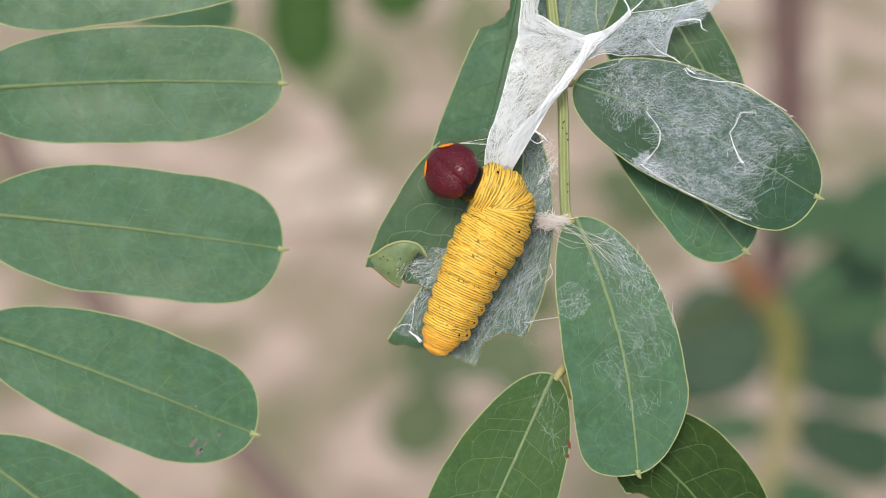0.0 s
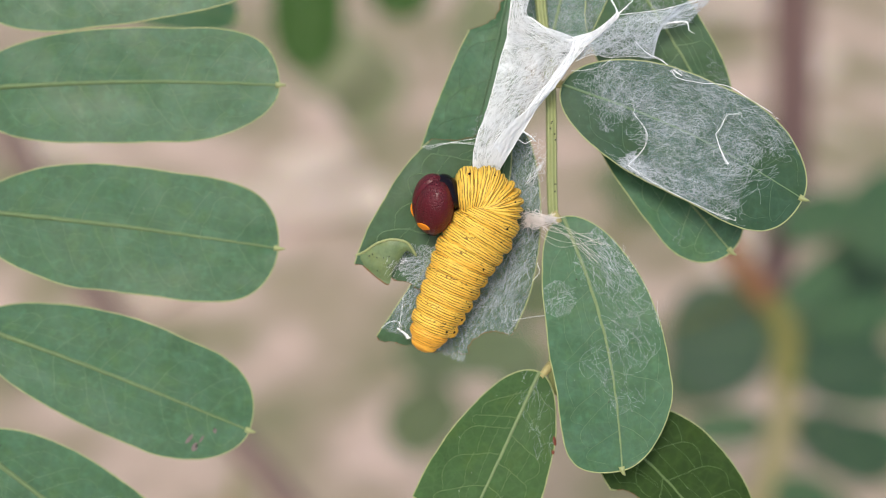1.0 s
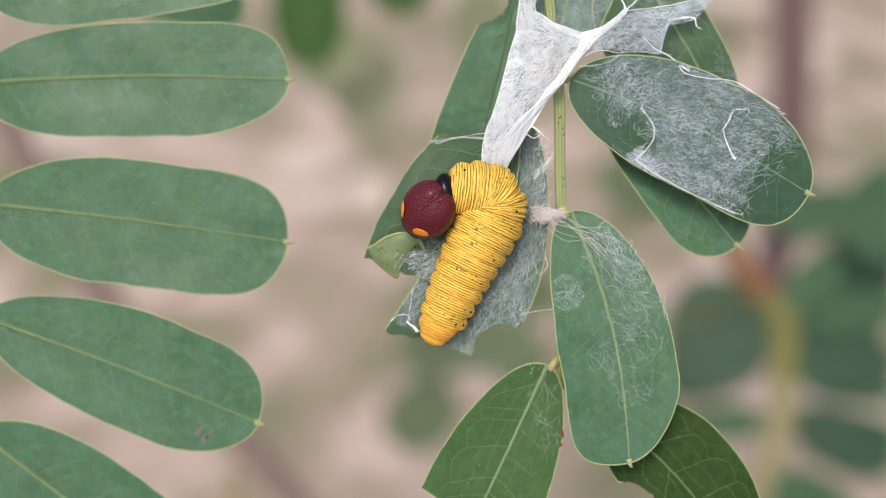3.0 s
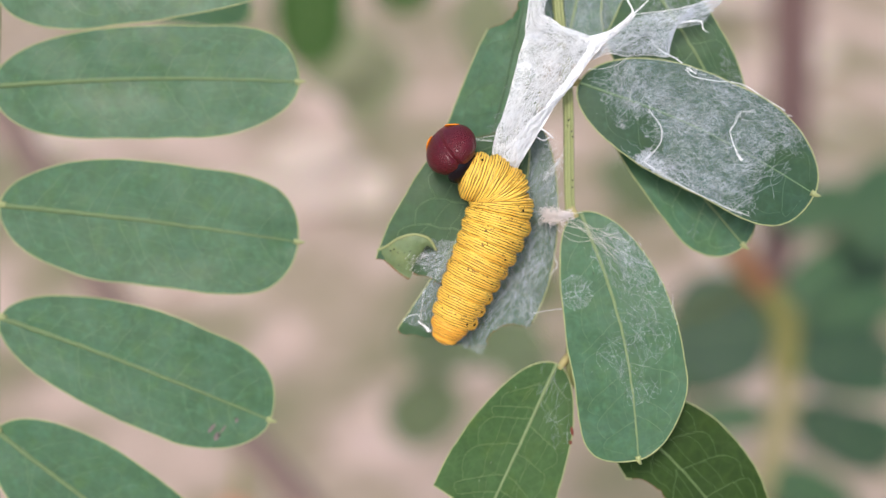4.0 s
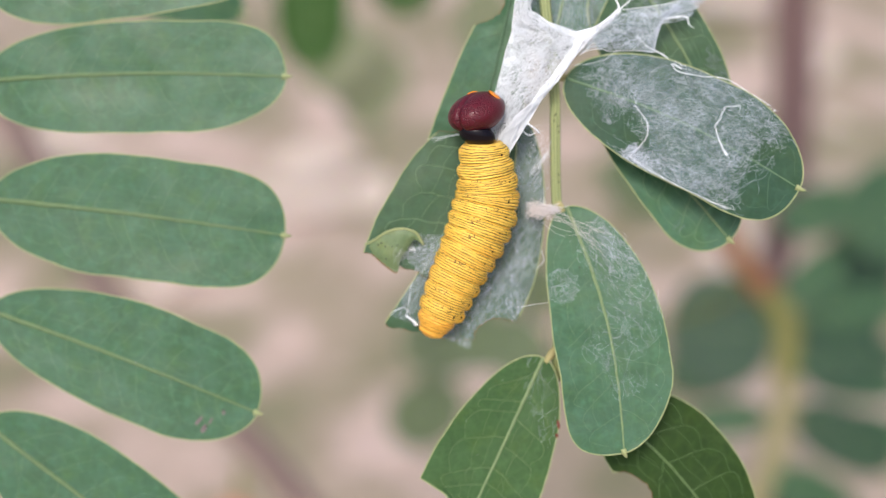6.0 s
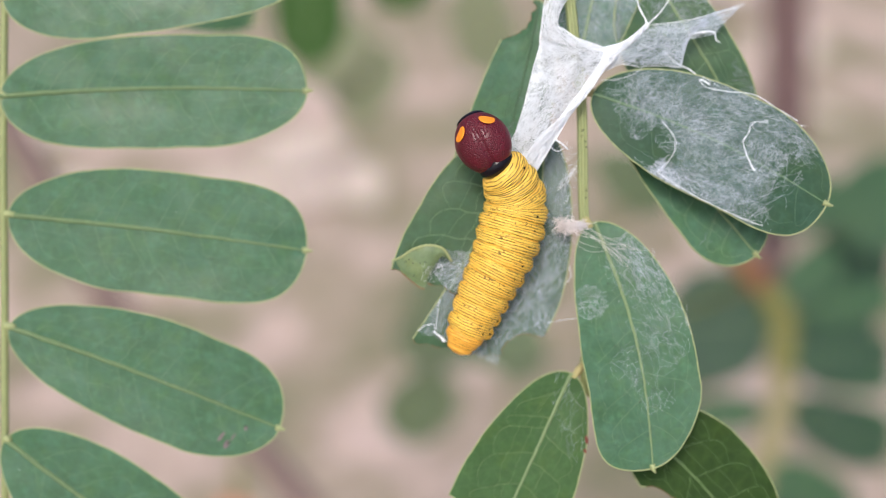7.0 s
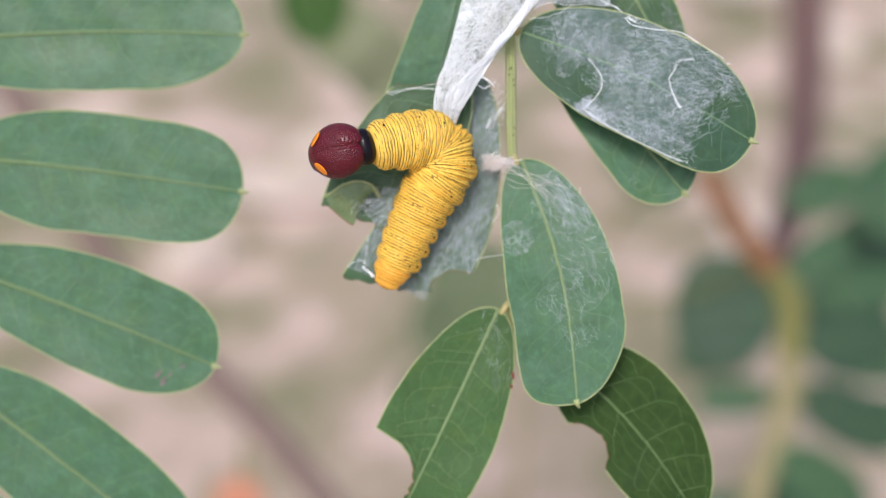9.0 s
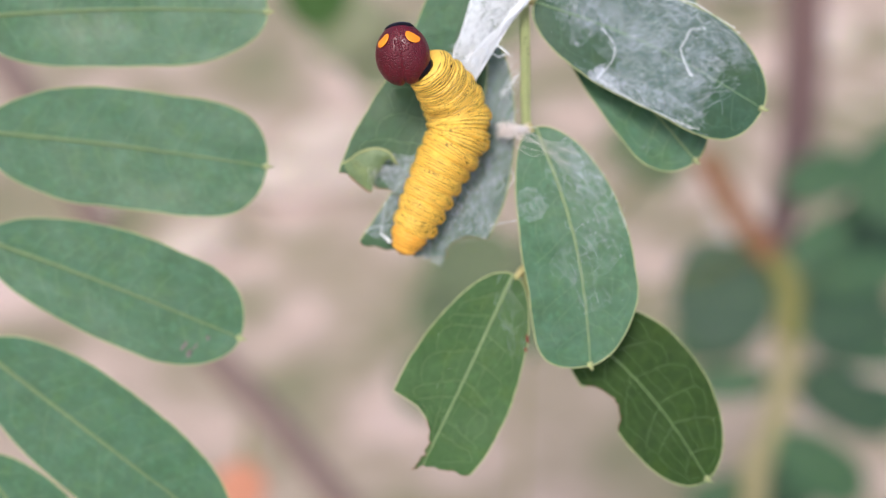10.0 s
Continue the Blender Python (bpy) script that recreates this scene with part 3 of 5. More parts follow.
def build_sprig():
    line = spline([(150, 270, -312), (70, 180, -110), (24, 100, -10), (18.6, 60, -2), (19.4, 44, -1.6), (21.2, 28, -1), (21.8, 6, -0.8), (24.2, -10, -1.8), (22.0, -21.0, -1.8), (24, -27, -3), (32.5, -31, -3.4)], 80)
    part("rachis", mesh_of("rachis", *tube(line, [1.25 - 0.5 * i / 80 for i in range(81)], 14), STEM), sprig, "pale green ribbed stem")
    for off in (-0.62, 0.0, 0.62):
        ridge = [p + Vector((off, 0, (1.1 if off == 0 else 0.85) * (1.25 - 0.5 * i / 80))) for i, p in enumerate(line)][20:62]
        part("rib", mesh_of("rib", *tube(ridge, 0.16, 6), RIM), sprig)
    for a, b in (((21.8, 6.5, -0.6), (22.8, 4.6, 1)), ((21.3, 29.5, -0.8), (24, 29.4, -0.4)), ((22.0, -20.6, -1.6), (19.8, -23.2, -0.4))):
        part("petiolule", mesh_of("petiolule", *tube([a, tuple((p + q) / 2 for p, q in zip(a, b)), b], [0.7, 0.75, 0.5], 10), JOINT), sprig)
    leaflet(sprig, BLADES["back"], LEAF, 7, rib_mat=VEIN_DIM, rib=0.26, fine=0.08, label="mid green leaflet with a nibbled base")
    leaflet(sprig, BLADES["top"], LEAF_SHADE, 6, side_mat=VEIN_SOFT)
    leaflet(sprig, BLADES["crown"], LEAF, 6, side_mat=VEIN_SOFT)
    leaflet(sprig, BLADES["under"], LEAF, 6, side_mat=VEIN_SOFT)
    leaflet(sprig, BLADES["web"], LEAF_WEB, 7, rib_mat=VEIN_SOFT, side_mat=VEIN_DIM, rib=0.26, fine=0.07, label="blue-green leaflet under a film of silk")
    leaflet(sprig, BLADES["bed"], LEAF_SHADE, 5, side_mat=VEIN_SOFT)
    leaflet(sprig, BLADES["dark"], LEAF_SHADE, 6, side_mat=VEIN_SOFT, fine=0.15)
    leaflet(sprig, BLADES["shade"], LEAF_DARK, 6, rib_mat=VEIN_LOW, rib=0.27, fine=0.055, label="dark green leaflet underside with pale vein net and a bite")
    leaflet(sprig, BLADES["low"], LEAF_FRESH, 8, side_mat=VEIN_LOW, fine=0.08, label="mid green leaflet with a bitten end")
    leaflet(sprig, BLADES["big"], LEAF, 8, side_mat=VEIN_SOFT, fine=0.055)


build_sprig()


def shelter_silk():
    silk = root("silk_web", "white spun silk web binding the leaflets into a shelter", "web")
    rng = random.Random(3)

    def mat_of(me, label=""):
        return tagged(part("threads", me, silk, label), kind="stuff")

    def sheet(rows, seed, sag, count, mat, span=4.0, loop=0.5, cords=True, radius=0.032, yarn=SILK, bold=0):
        """A veil stretched between two edges, given as rows (left x, y, z, right x, y, z)."""
        la = spline([r[:3] for r in rows], 40)
        rb = spline([r[3:] for r in rows], 40)

        def where(a, b, up):
            i = min(max(int(a * 40), 0), 39)
            r = la[i].lerp(la[i + 1], a * 40 - i).lerp(rb[i].lerp(rb[i + 1], a * 40 - i), b)
            r.z += sag * math.sin(math.pi * b) * (0.6 + 0.8 * noise.noise((a * 3, b * 3, seed))) + 0.5 * noise.noise((a * 9, b * 6, seed + 5)) + up
            return r

        vs = [where(i / 48, j / 24, 0) * MM for i in range(49) for j in range(25)]
        fs = [(i * 25 + j, i * 25 + j + 1, (i + 1) * 25 + j + 1, (i + 1) * 25 + j) for i in range(48) for j in range(24)]
        part("veil", mesh_of("veil", vs, fs, mat), silk)
        long = sum((q - p).length for p, q in zip(la, la[1:]))
        wide = sum((q - p).length for p, q in zip(la, rb)) / 41

        def over(x, y, up):
            return where(x / long, y / wide, up) if 0 <= x <= long and 0 <= y <= wide else None

        mat_of(mesh_of("threads", *scribble(rng, over, (0, 0, long, wide), count, span, loop, radius), yarn))
        mat_of(mesh_of("threads", *scribble(rng, over, (0, 0, long, wide), count // 4, span * 3, 0.05, radius * 1.3, None, 0.0, 0.4), yarn))
        if bold:
            mat_of(mesh_of("threads", *scribble(rng, over, (0, 0, long, wide), bold, 10.0, 1.5, radius * 1.5, None, None, 0.5), yarn))
        if cords:
            for e in (la, rb):
                jag = [p + Vector((0.12 * noise.noise((i * 0.7, seed, 0)), 0.12 * noise.noise((i * 0.7, seed, 9)), 0.1)) for i, p in enumerate(e)]
                part("edge_cord", mesh_of("edge_cord", *tube(jag, [0.075 + 0.07 * noise.noise((i * 0.4, seed, 3)) for i in range(41)], 6), SILK), silk)

    def cord(points, r0, r1=None, steps=24):
        line = spline(points, steps)
        r1 = r0 if r1 is None else r1
        part("cord", mesh_of("cord", *tube([p + Vector((0.1 * noise.noise((i * 0.5, r0, 1)), 0.1 * noise.noise((i * 0.5, r0, 5)), 0)) for i, p in enumerate(line)],
                                           [max(r0 + (r1 - r0) * i / steps + 0.6 * r0 * noise.noise((i * 0.6, 2, r0)), 0.012) for i in range(steps + 1)], 6), SILK), silk)

    # the funnel that runs down to the bed
    sheet([(14.5, 48, 0.5, 19, 48, 0.5), (13.4, 40, 1.5, 16.8, 41, 1.5), (13.1, 37, 2, 26.4, 36.6, 2), (11.9, 33, 2.2, 24.8, 33, 2.6),
           (10.7, 28, 2.4, 21.6, 28.5, 3), (9.4, 23.5, 2.6, 18.4, 24.5, 3.4), (7.8, 19, 2.6, 15.4, 19.6, 3.6), (7.3, 14.8, 2.6, 12.2, 14.2, 3.8), (7.9, 10.5, 1.6, 10.6, 10.0, 2.2)], 1, 1.2, 430, VEIL, 8.0, 0.8, True, 0.021, bold=180)
    hem = [(26.4, 36.6, 2.2), (24.8, 33, 2.8), (21.7, 28.6, 3.3), (18.5, 24.6, 3.7), (15.5, 19.7, 3.9)]
    sheet([(x - 1.2, y + 0.7, z + 0.3, x, y, z + 0.2) for x, y, z in hem], 6, 0.3, 60, DENSE, 5.0, 0.2, False, 0.02)
    sheet([(24.6, 37.4, 2.2, 26.4, 35.2, 2.2), (28.2, 38.4, 2.1, 28.9, 37.2, 2.1), (30.8, 40.2, 2.0, 31.4, 39.4, 2.0), (32.5, 41.8, 1.9, 33.1, 41.2, 1.9)], 7, 0.2, 60, DENSE, 4.0, 0.15, False, 0.02)
    sheet([(20.4, 27.2, 3.4, 21.8, 28.6, 3.2), (14.8, 22.6, 4.2, 18.4, 24.5, 3.6), (11.3, 18.6, 4.4, 15.4, 19.6, 4), (10.0, 14.6, 4.2, 12.2, 14.2, 4)], 2, 0.8, 260, DENSE, 3.0, 0.25, True, 0.026)
    # the net over the gap beside it
    sheet([(26.4, 36.6, 2, 25.2, 33.0, 1.2), (29.6, 39, 1.6, 28.0, 34.5, 1.1), (32.8, 41, 1.4, 31.6, 34.0, 1.0), (36.4, 42, 1.0, 35.6, 34.3, 0.9), (40, 42.4, 0.6, 39.2, 33.9, 0.9), (45, 44, 0.2, 39.6, 38.4, 0.4), (51, 46, 0, 45.4, 40.0, 0.2)], 3, 0.4, 300, NET, 7.0, 0.8, False, 0.017, SILK_MID, 60)
    cord([(26.2, 36.4, 2.2), (30, 38.8, 2), (32.7, 41.4, 1.8), (31.5, 44.5, 1.6), (30.5, 48, 1.4)], 0.22, 0.10)
    cord([(32.7, 41.4, 1.8), (35.5, 44.2, 1.4), (38, 48, 1)], 0.12, 0.06)
    cord([(32.7, 41.4, 1.8), (41.6, 42.8, 1.0), (51, 45.5, 0.4)], 0.06)
    cord([(40.5, 40, 0.6), (43, 40.4, 0.8), (45.2, 40.4, 0.8), (45.6, 39, 1.0), (46.6, 38.3, 1.2)], 0.22, 0.05)
    cord([(36, 37, 0.8), (38.2, 34.8, 1), (40.6, 33.6, 1.2), (42.4, 31.8, 2.4), (44, 30.6, 2.8)], 0.09, 0.13)
    cord([(26.2, 36.4, 2.2), (22, 31.5, 3), (18.6, 25.0, 4.0), (16, 20.6, 4.2), (12.4, 14.6, 4.2)], 0.16, 0.12)
    cord([(13.4, 40, 1.6), (16.8, 41, 1.8), (21.5, 37.8, 2.2), (26.2, 36.4, 2.2)], 0.14, 0.2)
    cord([(25.4, 33.2, 1.6), (28.2, 34.4, 1.4), (31.6, 34.0, 1.2), (36, 34.2, 1.1), (41, 33.7, 1.4)], 0.05, 0.035)
    cord([(24.6, 31.4, 1.8), (27.4, 31.7, 1.6), (30.0, 32.4, 1.6), (32.2, 34.0, 1.4)], 0.035, 0.025)
    cord([(15.8, 20.6, 4.2), (17.4, 19.6, 3.4), (18.4, 18.8, 2.6)], 0.22, 0.1)
    cord([(15.2, 19.0, 4.2), (16.4, 18.4, 3.4), (17.6, 19.0, 2.8)], 0.09)
    for k in range(5):
        cord([(-2.0 + 0.3 * k, 18.0 - 0.15 * k, -0.4), (3, 18.5 + rng.uniform(-0.3, 0.4), 0.6), (8.2, 19.4 + rng.uniform(-1.2, 0.8), 2.4)], 0.022)

    # silk spun over the leaflets
    def thread_set(key, box, dense, count, span, loop, radius=0.034, drift=None, lift=0.25, skin=None, yarn=SILK_THIN):
        b = BLADES[key]
        mat_of(mesh_of("threads", *scribble(rng, b.over, box, count, span, loop, radius * 1.25, dense, drift, lift), yarn))
        if skin:
            part("film", mesh_of("film", *film(b.over, box, 0.35, dense), skin), silk)

    def on_web(x, y):
        gap = soft(math.hypot(x - 30.5, y - 17.5), 6.8, 8.2)
        far = max(soft(x - 0.55 * (y - 15), 58, 53), 0.6 * soft(y + 0.62 * (x - 45), 25, 29) * soft(x, 64, 60))
        bare = soft(y + 0.5 * (x - 24), 24.5, 28.5) * soft(x, 28.5, 33) if x < 34 else 1
        return gap * far * bare * (0.8 + 0.4 * noise.noise((x * 0.2, y * 0.2, 4)))

    thread_set("web", (24, 2, 66, 36), on_web, 200, 14.0, 0.9, 0.009, yarn=SILK_BED)
    part("film", mesh_of("film", *film(BLADES["web"].over, (24, 2, 66, 36), 0.2, on_web), HAZE), silk)
    thread_set("web", (24, 2, 66, 36), lambda x, y: 0.6 * on_web(x, y), 110, 12.0, 0.3, 0.010, -0.35)
    thread_set("web", (24, 2, 66, 36), lambda x, y: 0.6 * on_web(x, y), 60, 9.0, 0.5, 0.010, 0.9)
    thread_set("web", (24, 18, 38, 36), lambda x, y: soft(math.hypot((x - 31.2) * 1.2, (y - 27) * 0.7), 5.0, 0.8), 64, 5.5, 0.3, 0.0125, 1.45, yarn=SILK_BED)
    thread_set("web", (24, 22, 40, 36), lambda x, y: soft(math.hypot((x - 33) * 0.6, y - 29), 5, 1.0), 40, 6.0, 0.7, 0.0125, yarn=SILK_BED)
    thread_set("web", (34, 14, 54, 29), lambda x, y: soft(math.hypot((x - 41.5) / 8, (y - 22) / 5), 1.1, 0.1), 80, 6.0, 0.3, 0.0115, 0.1, yarn=SILK_BED)
    thread_set("web", (34, 2, 60, 18), lambda x, y: soft(y + 0.46 * (x - 34.5), 18.4, 14.6) * soft(x, 57, 45), 150, 4.0, 0.4, 0.0145, yarn=SILK_BED)
    thread_set("web", (33, 10, 40, 18), lambda x, y: soft(math.hypot((x - 36) * 0.8, y + 0.5 * (x - 36) - 14.0), 2.6, 0.4), 110, 2.2, 0.25, 0.018, yarn=SILK_MID)
    thread_set("web", (40, 18, 64, 34), lambda x, y: soft(y + 0.55 * (x - 42), 28.4, 31.8), 100, 5.0, 0.3, 0.0145, -0.5, yarn=SILK_BED)
    thread_set("web", (46, 8, 66, 28), lambda x, y: soft(math.hypot(x - 55.0, y - 12.5), 7, 1.0), 46, 6.0, 0.2, 0.013, 0.8, yarn=SILK_BED)
    w = BLADES["web"]

    def over_web(points, r, r1=None):
        """A ragged line of matted silk: a few strands that part and meet."""
        for k in range(3):
            line = [w.over(x + rng.gauss(0, 0.16) * (k > 0), y + rng.gauss(0, 0.16) * (k > 0), 0.3) or Vector((x, y, 2.5)) for x, y in points]
            cord(line, r * (0.75 if k == 0 else 0.4), (r1 or r) * (0.75 if k == 0 else 0.4))
        for x, y in points:
            a = rng.uniform(0, 6.28)
            q = [w.over(x + d * math.cos(a + 0.7 * d), y + d * math.sin(a + 0.7 * d), 0.25) for d in (0, 0.6, 1.3, 2.0)]
            if all(q):
                cord(q, 0.02, 0.012, 8)

    over_web([(35.6, 24.1), (37.2, 22), (38.1, 20.1), (37.4, 17.6), (34.8, 15.0)], 0.045, 0.045)
    over_web([(54.6, 23.8), (52.0, 23.6), (51.0, 21.6), (50.0, 20.4)], 0.035, 0.05)
    over_web([(50.0, 20.4), (50.9, 17.6), (51.9, 15.6), (52.3, 15.0)], 0.05, 0.13)
    over_web([(34.6, 14.8), (38, 12.4), (43, 9.6), (50, 6.2), (53.5, 5.0)], 0.07, 0.04)
    cord([(42.2, 31.6, 2.8), (43.2, 30.2, 3.2), (46.5, 29.4, 3.2), (52, 28.8, 3.0), (56, 26.5, 3.0), (60, 24.0, 3.2)], 0.06, 0.08)

    def on_big(x, y):
        near = lambda a, b, r: soft(math.hypot(x - a, y - b), r, r * 0.6)
        return max(near(31.5, -2, 6.5), near(34.5, -7, 5.5), 0.9 * near(22.5, -9, 3.2), 0.9 * near(35, -16, 5.5), 0.8 * near(31, -20, 4.5), 0.7 * near(34.5, -25, 4))

    thread_set("big", (20, -30, 44, 5), on_big, 26, 13.0, 1.6, 0.0085, -1.3, yarn=SILK_MID)
    thread_set("big", (20, -30, 44, 5), on_big, 140, 7.0, 0.12, 0.0095, -1.1, yarn=SILK_BED)
    thread_set("big", (20, -30, 44, 5), lambda x, y: soft(math.hypot(x - 33.5, y + 1), 7, 3), 110, 6.0, 0.2, 0.0105, -0.9, yarn=SILK_MID)
    thread_set("big", (18, -14, 26, -4), lambda x, y: soft(math.hypot(x - 22.5, y + 9), 3.6, 0.6), 30, 4.0, 0.15, 0.0105, yarn=SILK_MID)
    fuzz = []
    for k in range(26):
        f = 0.16 + 0.36 * rng.random()
        p = BLADES["big"].at(f, 0.985, 0.15)
        fuzz.append(tube(spline([p, p + Vector((rng.gauss(0.05, 0.12), rng.gauss(0, 0.6), 0.2)), p + Vector((rng.gauss(0.0, 0.14), rng.gauss(0, 1.0), 0.1))], 6), 0.014, 3, False))
    mat_of(mesh_of("threads", *join(fuzz), SILK))
    thread_set("bed", (-12, -22, 20, 22), lambda x, y: 0.9, 520, 9.0, 0.06, 0.0165, -2.05, skin=DOWN, yarn=SILK_BED)
    thread_set("bed", (-12, -22, 20, 22), lambda x, y: 0.9, 320, 7.0, 0.15, 0.015, -1.3, yarn=SILK_BED)
    thread_set("dark", (-14, -8, 6, 2), lambda x, y: soft(x + 0.7 * y, -9, -5) * soft(y, 0.5, -2), 190, 6.0, 0.3, 0.017, 0.45, skin=DOWN, yarn=SILK_MID)
    thread_set("crown", (16, 33, 42, 60), lambda x, y: 0.9, 600, 4.0, 0.6, 0.015, skin=DOWN)
    thread_set("top", (34, 22, 54, 50), lambda x, y: soft(y - 0.25 * (x - 40), 39, 42) + soft(x, 49.5, 51.5) * 0.9, 120, 4.0, 0.4, 0.022)
    thread_set("low", (5, -46, 24, -23), lambda x, y: soft(x + 0.3 * (y + 30), 16.3, 18.3) * soft(y, -42, -34), 30, 5.0, 0.15, 0.0095, -1.8, yarn=SILK_MID)
    thread_set("back", (-4, 2, 16, 46), lambda x, y: soft(x - 0.4 * (y - 20), 6, 9), 60, 4.0, 0.4, 0.022)
    thread_set("under", (30, -4, 56, 16), lambda x, y: soft(math.hypot(x - 43, y - 2), 3, 1), 12, 2.5, 0.3, 0.024)

    # tufts and stray strands
    tuft = []
    for k in range(64):
        y = 4.8 + rng.gauss(0, 0.9)
        z = 1.2 + rng.uniform(0, 1.8)
        tuft.append(tube(spline([(16.8 + rng.gauss(0, 0.5), y, 0.4), (18.4 + rng.gauss(0, 0.5), 4.9 + rng.gauss(0, 0.8), z), (20.0, 5.0 + rng.gauss(0, 0.5), z + 0.3), (21.8 + rng.gauss(0, 0.5), 5.2 + rng.gauss(0, 0.45), 1.2)], 12), 0.048, 3, False))
    for k in range(45):
        a = rng.uniform(0, 6.28)
        x, y, n = 18.6 + rng.gauss(0, 0.9), 4.9 + rng.gauss(0, 0.7), rng.uniform(0.7, 1.9)
        tuft.append(tube(spline([(x, y, 1.6), (x + n * 0.5 * math.cos(a), y + n * 0.5 * math.sin(a), 2.6), (x + n * math.cos(a + 0.5), y + n * math.sin(a + 0.5), 2.4)], 8), 0.045, 3, False))
    for k in range(12):
        y = rng.gauss(4.4, 0.8)
        tuft.append(tube(spline([(18 + rng.random() * 2, y, 1.4), (23, y - 1.4 + rng.gauss(0, 0.5), 1.9), (29 + rng.gauss(0, 2), -1 + rng.gauss(0, 2.2), 2.4)], 12), 0.02, 3, False))
    mat_of(mesh_of("threads", *join(tuft), CREAM), "pinkish cream tuft at the stem joint")
    stray = []
    for k in range(34):
        x, y = rng.uniform(16.4, 18.4), rng.uniform(8, 20)
        stray.append(tube(spline([(x, y, -1), (x + rng.uniform(0.4, 2.2), y + rng.uniform(0, 2), 0.2), (x + rng.uniform(0, 2.4), y + rng.uniform(-1, 3), -0.2)], 8), 0.016, 3, False))
    for k in range(40):
        f = rng.random()
        stray.append(tube(spline([(16.6 + 3.0 * f, 11.2 + 3.6 * f, -0.6), (17 + 3 * f + rng.gauss(0, 0.5), 11.8 + 3.6 * f + rng.gauss(0, 0.5), 0.2), (17.4 + 3 * f, 12 + 3.6 * f + rng.gauss(0, 0.6), -0.4)], 6), 0.028, 3, False))
    for k in range(70):
        f = rng.random()
        x, y = 42 + 19 * f, 31.6 - 9 * f
        stray.append(tube(spline([(x, y, 2.4), (x + rng.gauss(0.3, 0.4), y + rng.uniform(0.1, 0.7), 2.8), (x + rng.gauss(0.6, 0.6), y + rng.uniform(0, 0.9), 2.6)], 6), 0.028, 3, False))
    mat_of(mesh_of("threads", *join(stray), SILK))
    cord([(14.6, -13.2, -1.4), (17, -12.6, -0.4), (20.4, -12, 1)], 0.03)
    cord([(18.2, -6.0, -1.4), (19.4, -4.4, -0.8), (19.0, -2.6, -0.6)], 0.05)
    flap = []
    for k in range(20):
        x, y = rng.uniform(-8.6, -5.0), rng.uniform(-5.6, -2.6)
        n = rng.uniform(0.8, 2.6)
        a = rng.gauss(0.35, 0.5)
        flap.append(tube(spline([(x, y, 1.3), (x + 0.5 * n * math.cos(a), y + 0.5 * n * math.sin(a), 1.8), (x + n * math.cos(a + 0.2), y + n * math.sin(a + 0.9), 1.3)], 8), 0.012, 3, False))
    for k in range(14):
        a, n = rng.uniform(0, 6.28), rng.uniform(0.2, 0.6)
        x, y = -5.0 + rng.gauss(0, 0.3), -2.4 + rng.gauss(0, 0.3)
        flap.append(tube([(x, y, 1.6), (x + n * math.cos(a), y + n * math.sin(a), 2.0)], 0.05, 3, False))
    mat_of(mesh_of("threads", *join(flap), SILK))
    # loose silk at the tail
    cord([(-8.8, -14.6, -1.2), (-7.6, -13.6, -0.8), (-6.0, -13.4, -0.6), (-5.2, -14.4, -0.6)], 0.07, 0.04)
    cord([(-5.0, -9.0, -1), (-5.4, -12.4, -0.6), (-5.8, -14.6, -0.2)], 0.04)
    cord([(-6.0, -14.6, -0.2), (-4.6, -15.6, 0.4), (-3.9, -16.4, 0.6)], 0.10, 0.34)


shelter_silk()


def folded_flap():
    """The leaf edge that is folded over in front of the bed."""
    up = spline([(-13.6, -1.6, -0.5), (-12.0, -0.9, 0.4), (-10.4, 0.2, 1.2), (-9.2, 0.8, 1.6), (-7.4, 1.3, 1.9), (-5.6, 1.2, 1.9), (-4.0, 0.5, 1.7), (-2.7, -1.6, 1.0)], 30)
    down = spline([(-13.6, -2.2, -0.9), (-11.8, -3.8, -0.2), (-9.4, -5.8, 0.2), (-7.6, -6.7, 0.2), (-6.9, -4.4, 0.6), (-5.6, -2.4, 0.9), (-4.4, -0.7, 1.1), (-2.9, -1.7, 0.8)], 30)
    vs, fs = [], []
    for thick in (0, -0.25):
        for i in range(31):
            for j in range(13):
                f = j / 12
                p = up[i].lerp(down[i], f)
                p.z += 0.5 * math.sin(math.pi * f) * math.sin(math.pi * i / 30) + 0.15 * noise.noise((p.x, p.y, 1)) + thick
                vs.append(p * MM)
    n = 31 * 13
    for i in range(30):
        for j in range(12):
            a = i * 13 + j
            fs += [(a, a + 1, a + 14, a + 13), (n + a, n + a + 13, n + a + 14, n + a + 1)]
        for j in (0, 12):
            a = i * 13 + j
            fs.append((a, a + 13, n + a + 13, n + a))
    ob = part("folded_flap", mesh_of("folded_flap", vs, fs, LEAF_PALE), sprig, "pale green curled leaf edge with brown specks")
    part("margin", mesh_of("margin", *tube(up, 0.24, 6), RIM), ob)
    part("eaten_edge", mesh_of("eaten_edge", *tube(down[:14], 0.12, 6), EATEN), ob)


folded_flap()


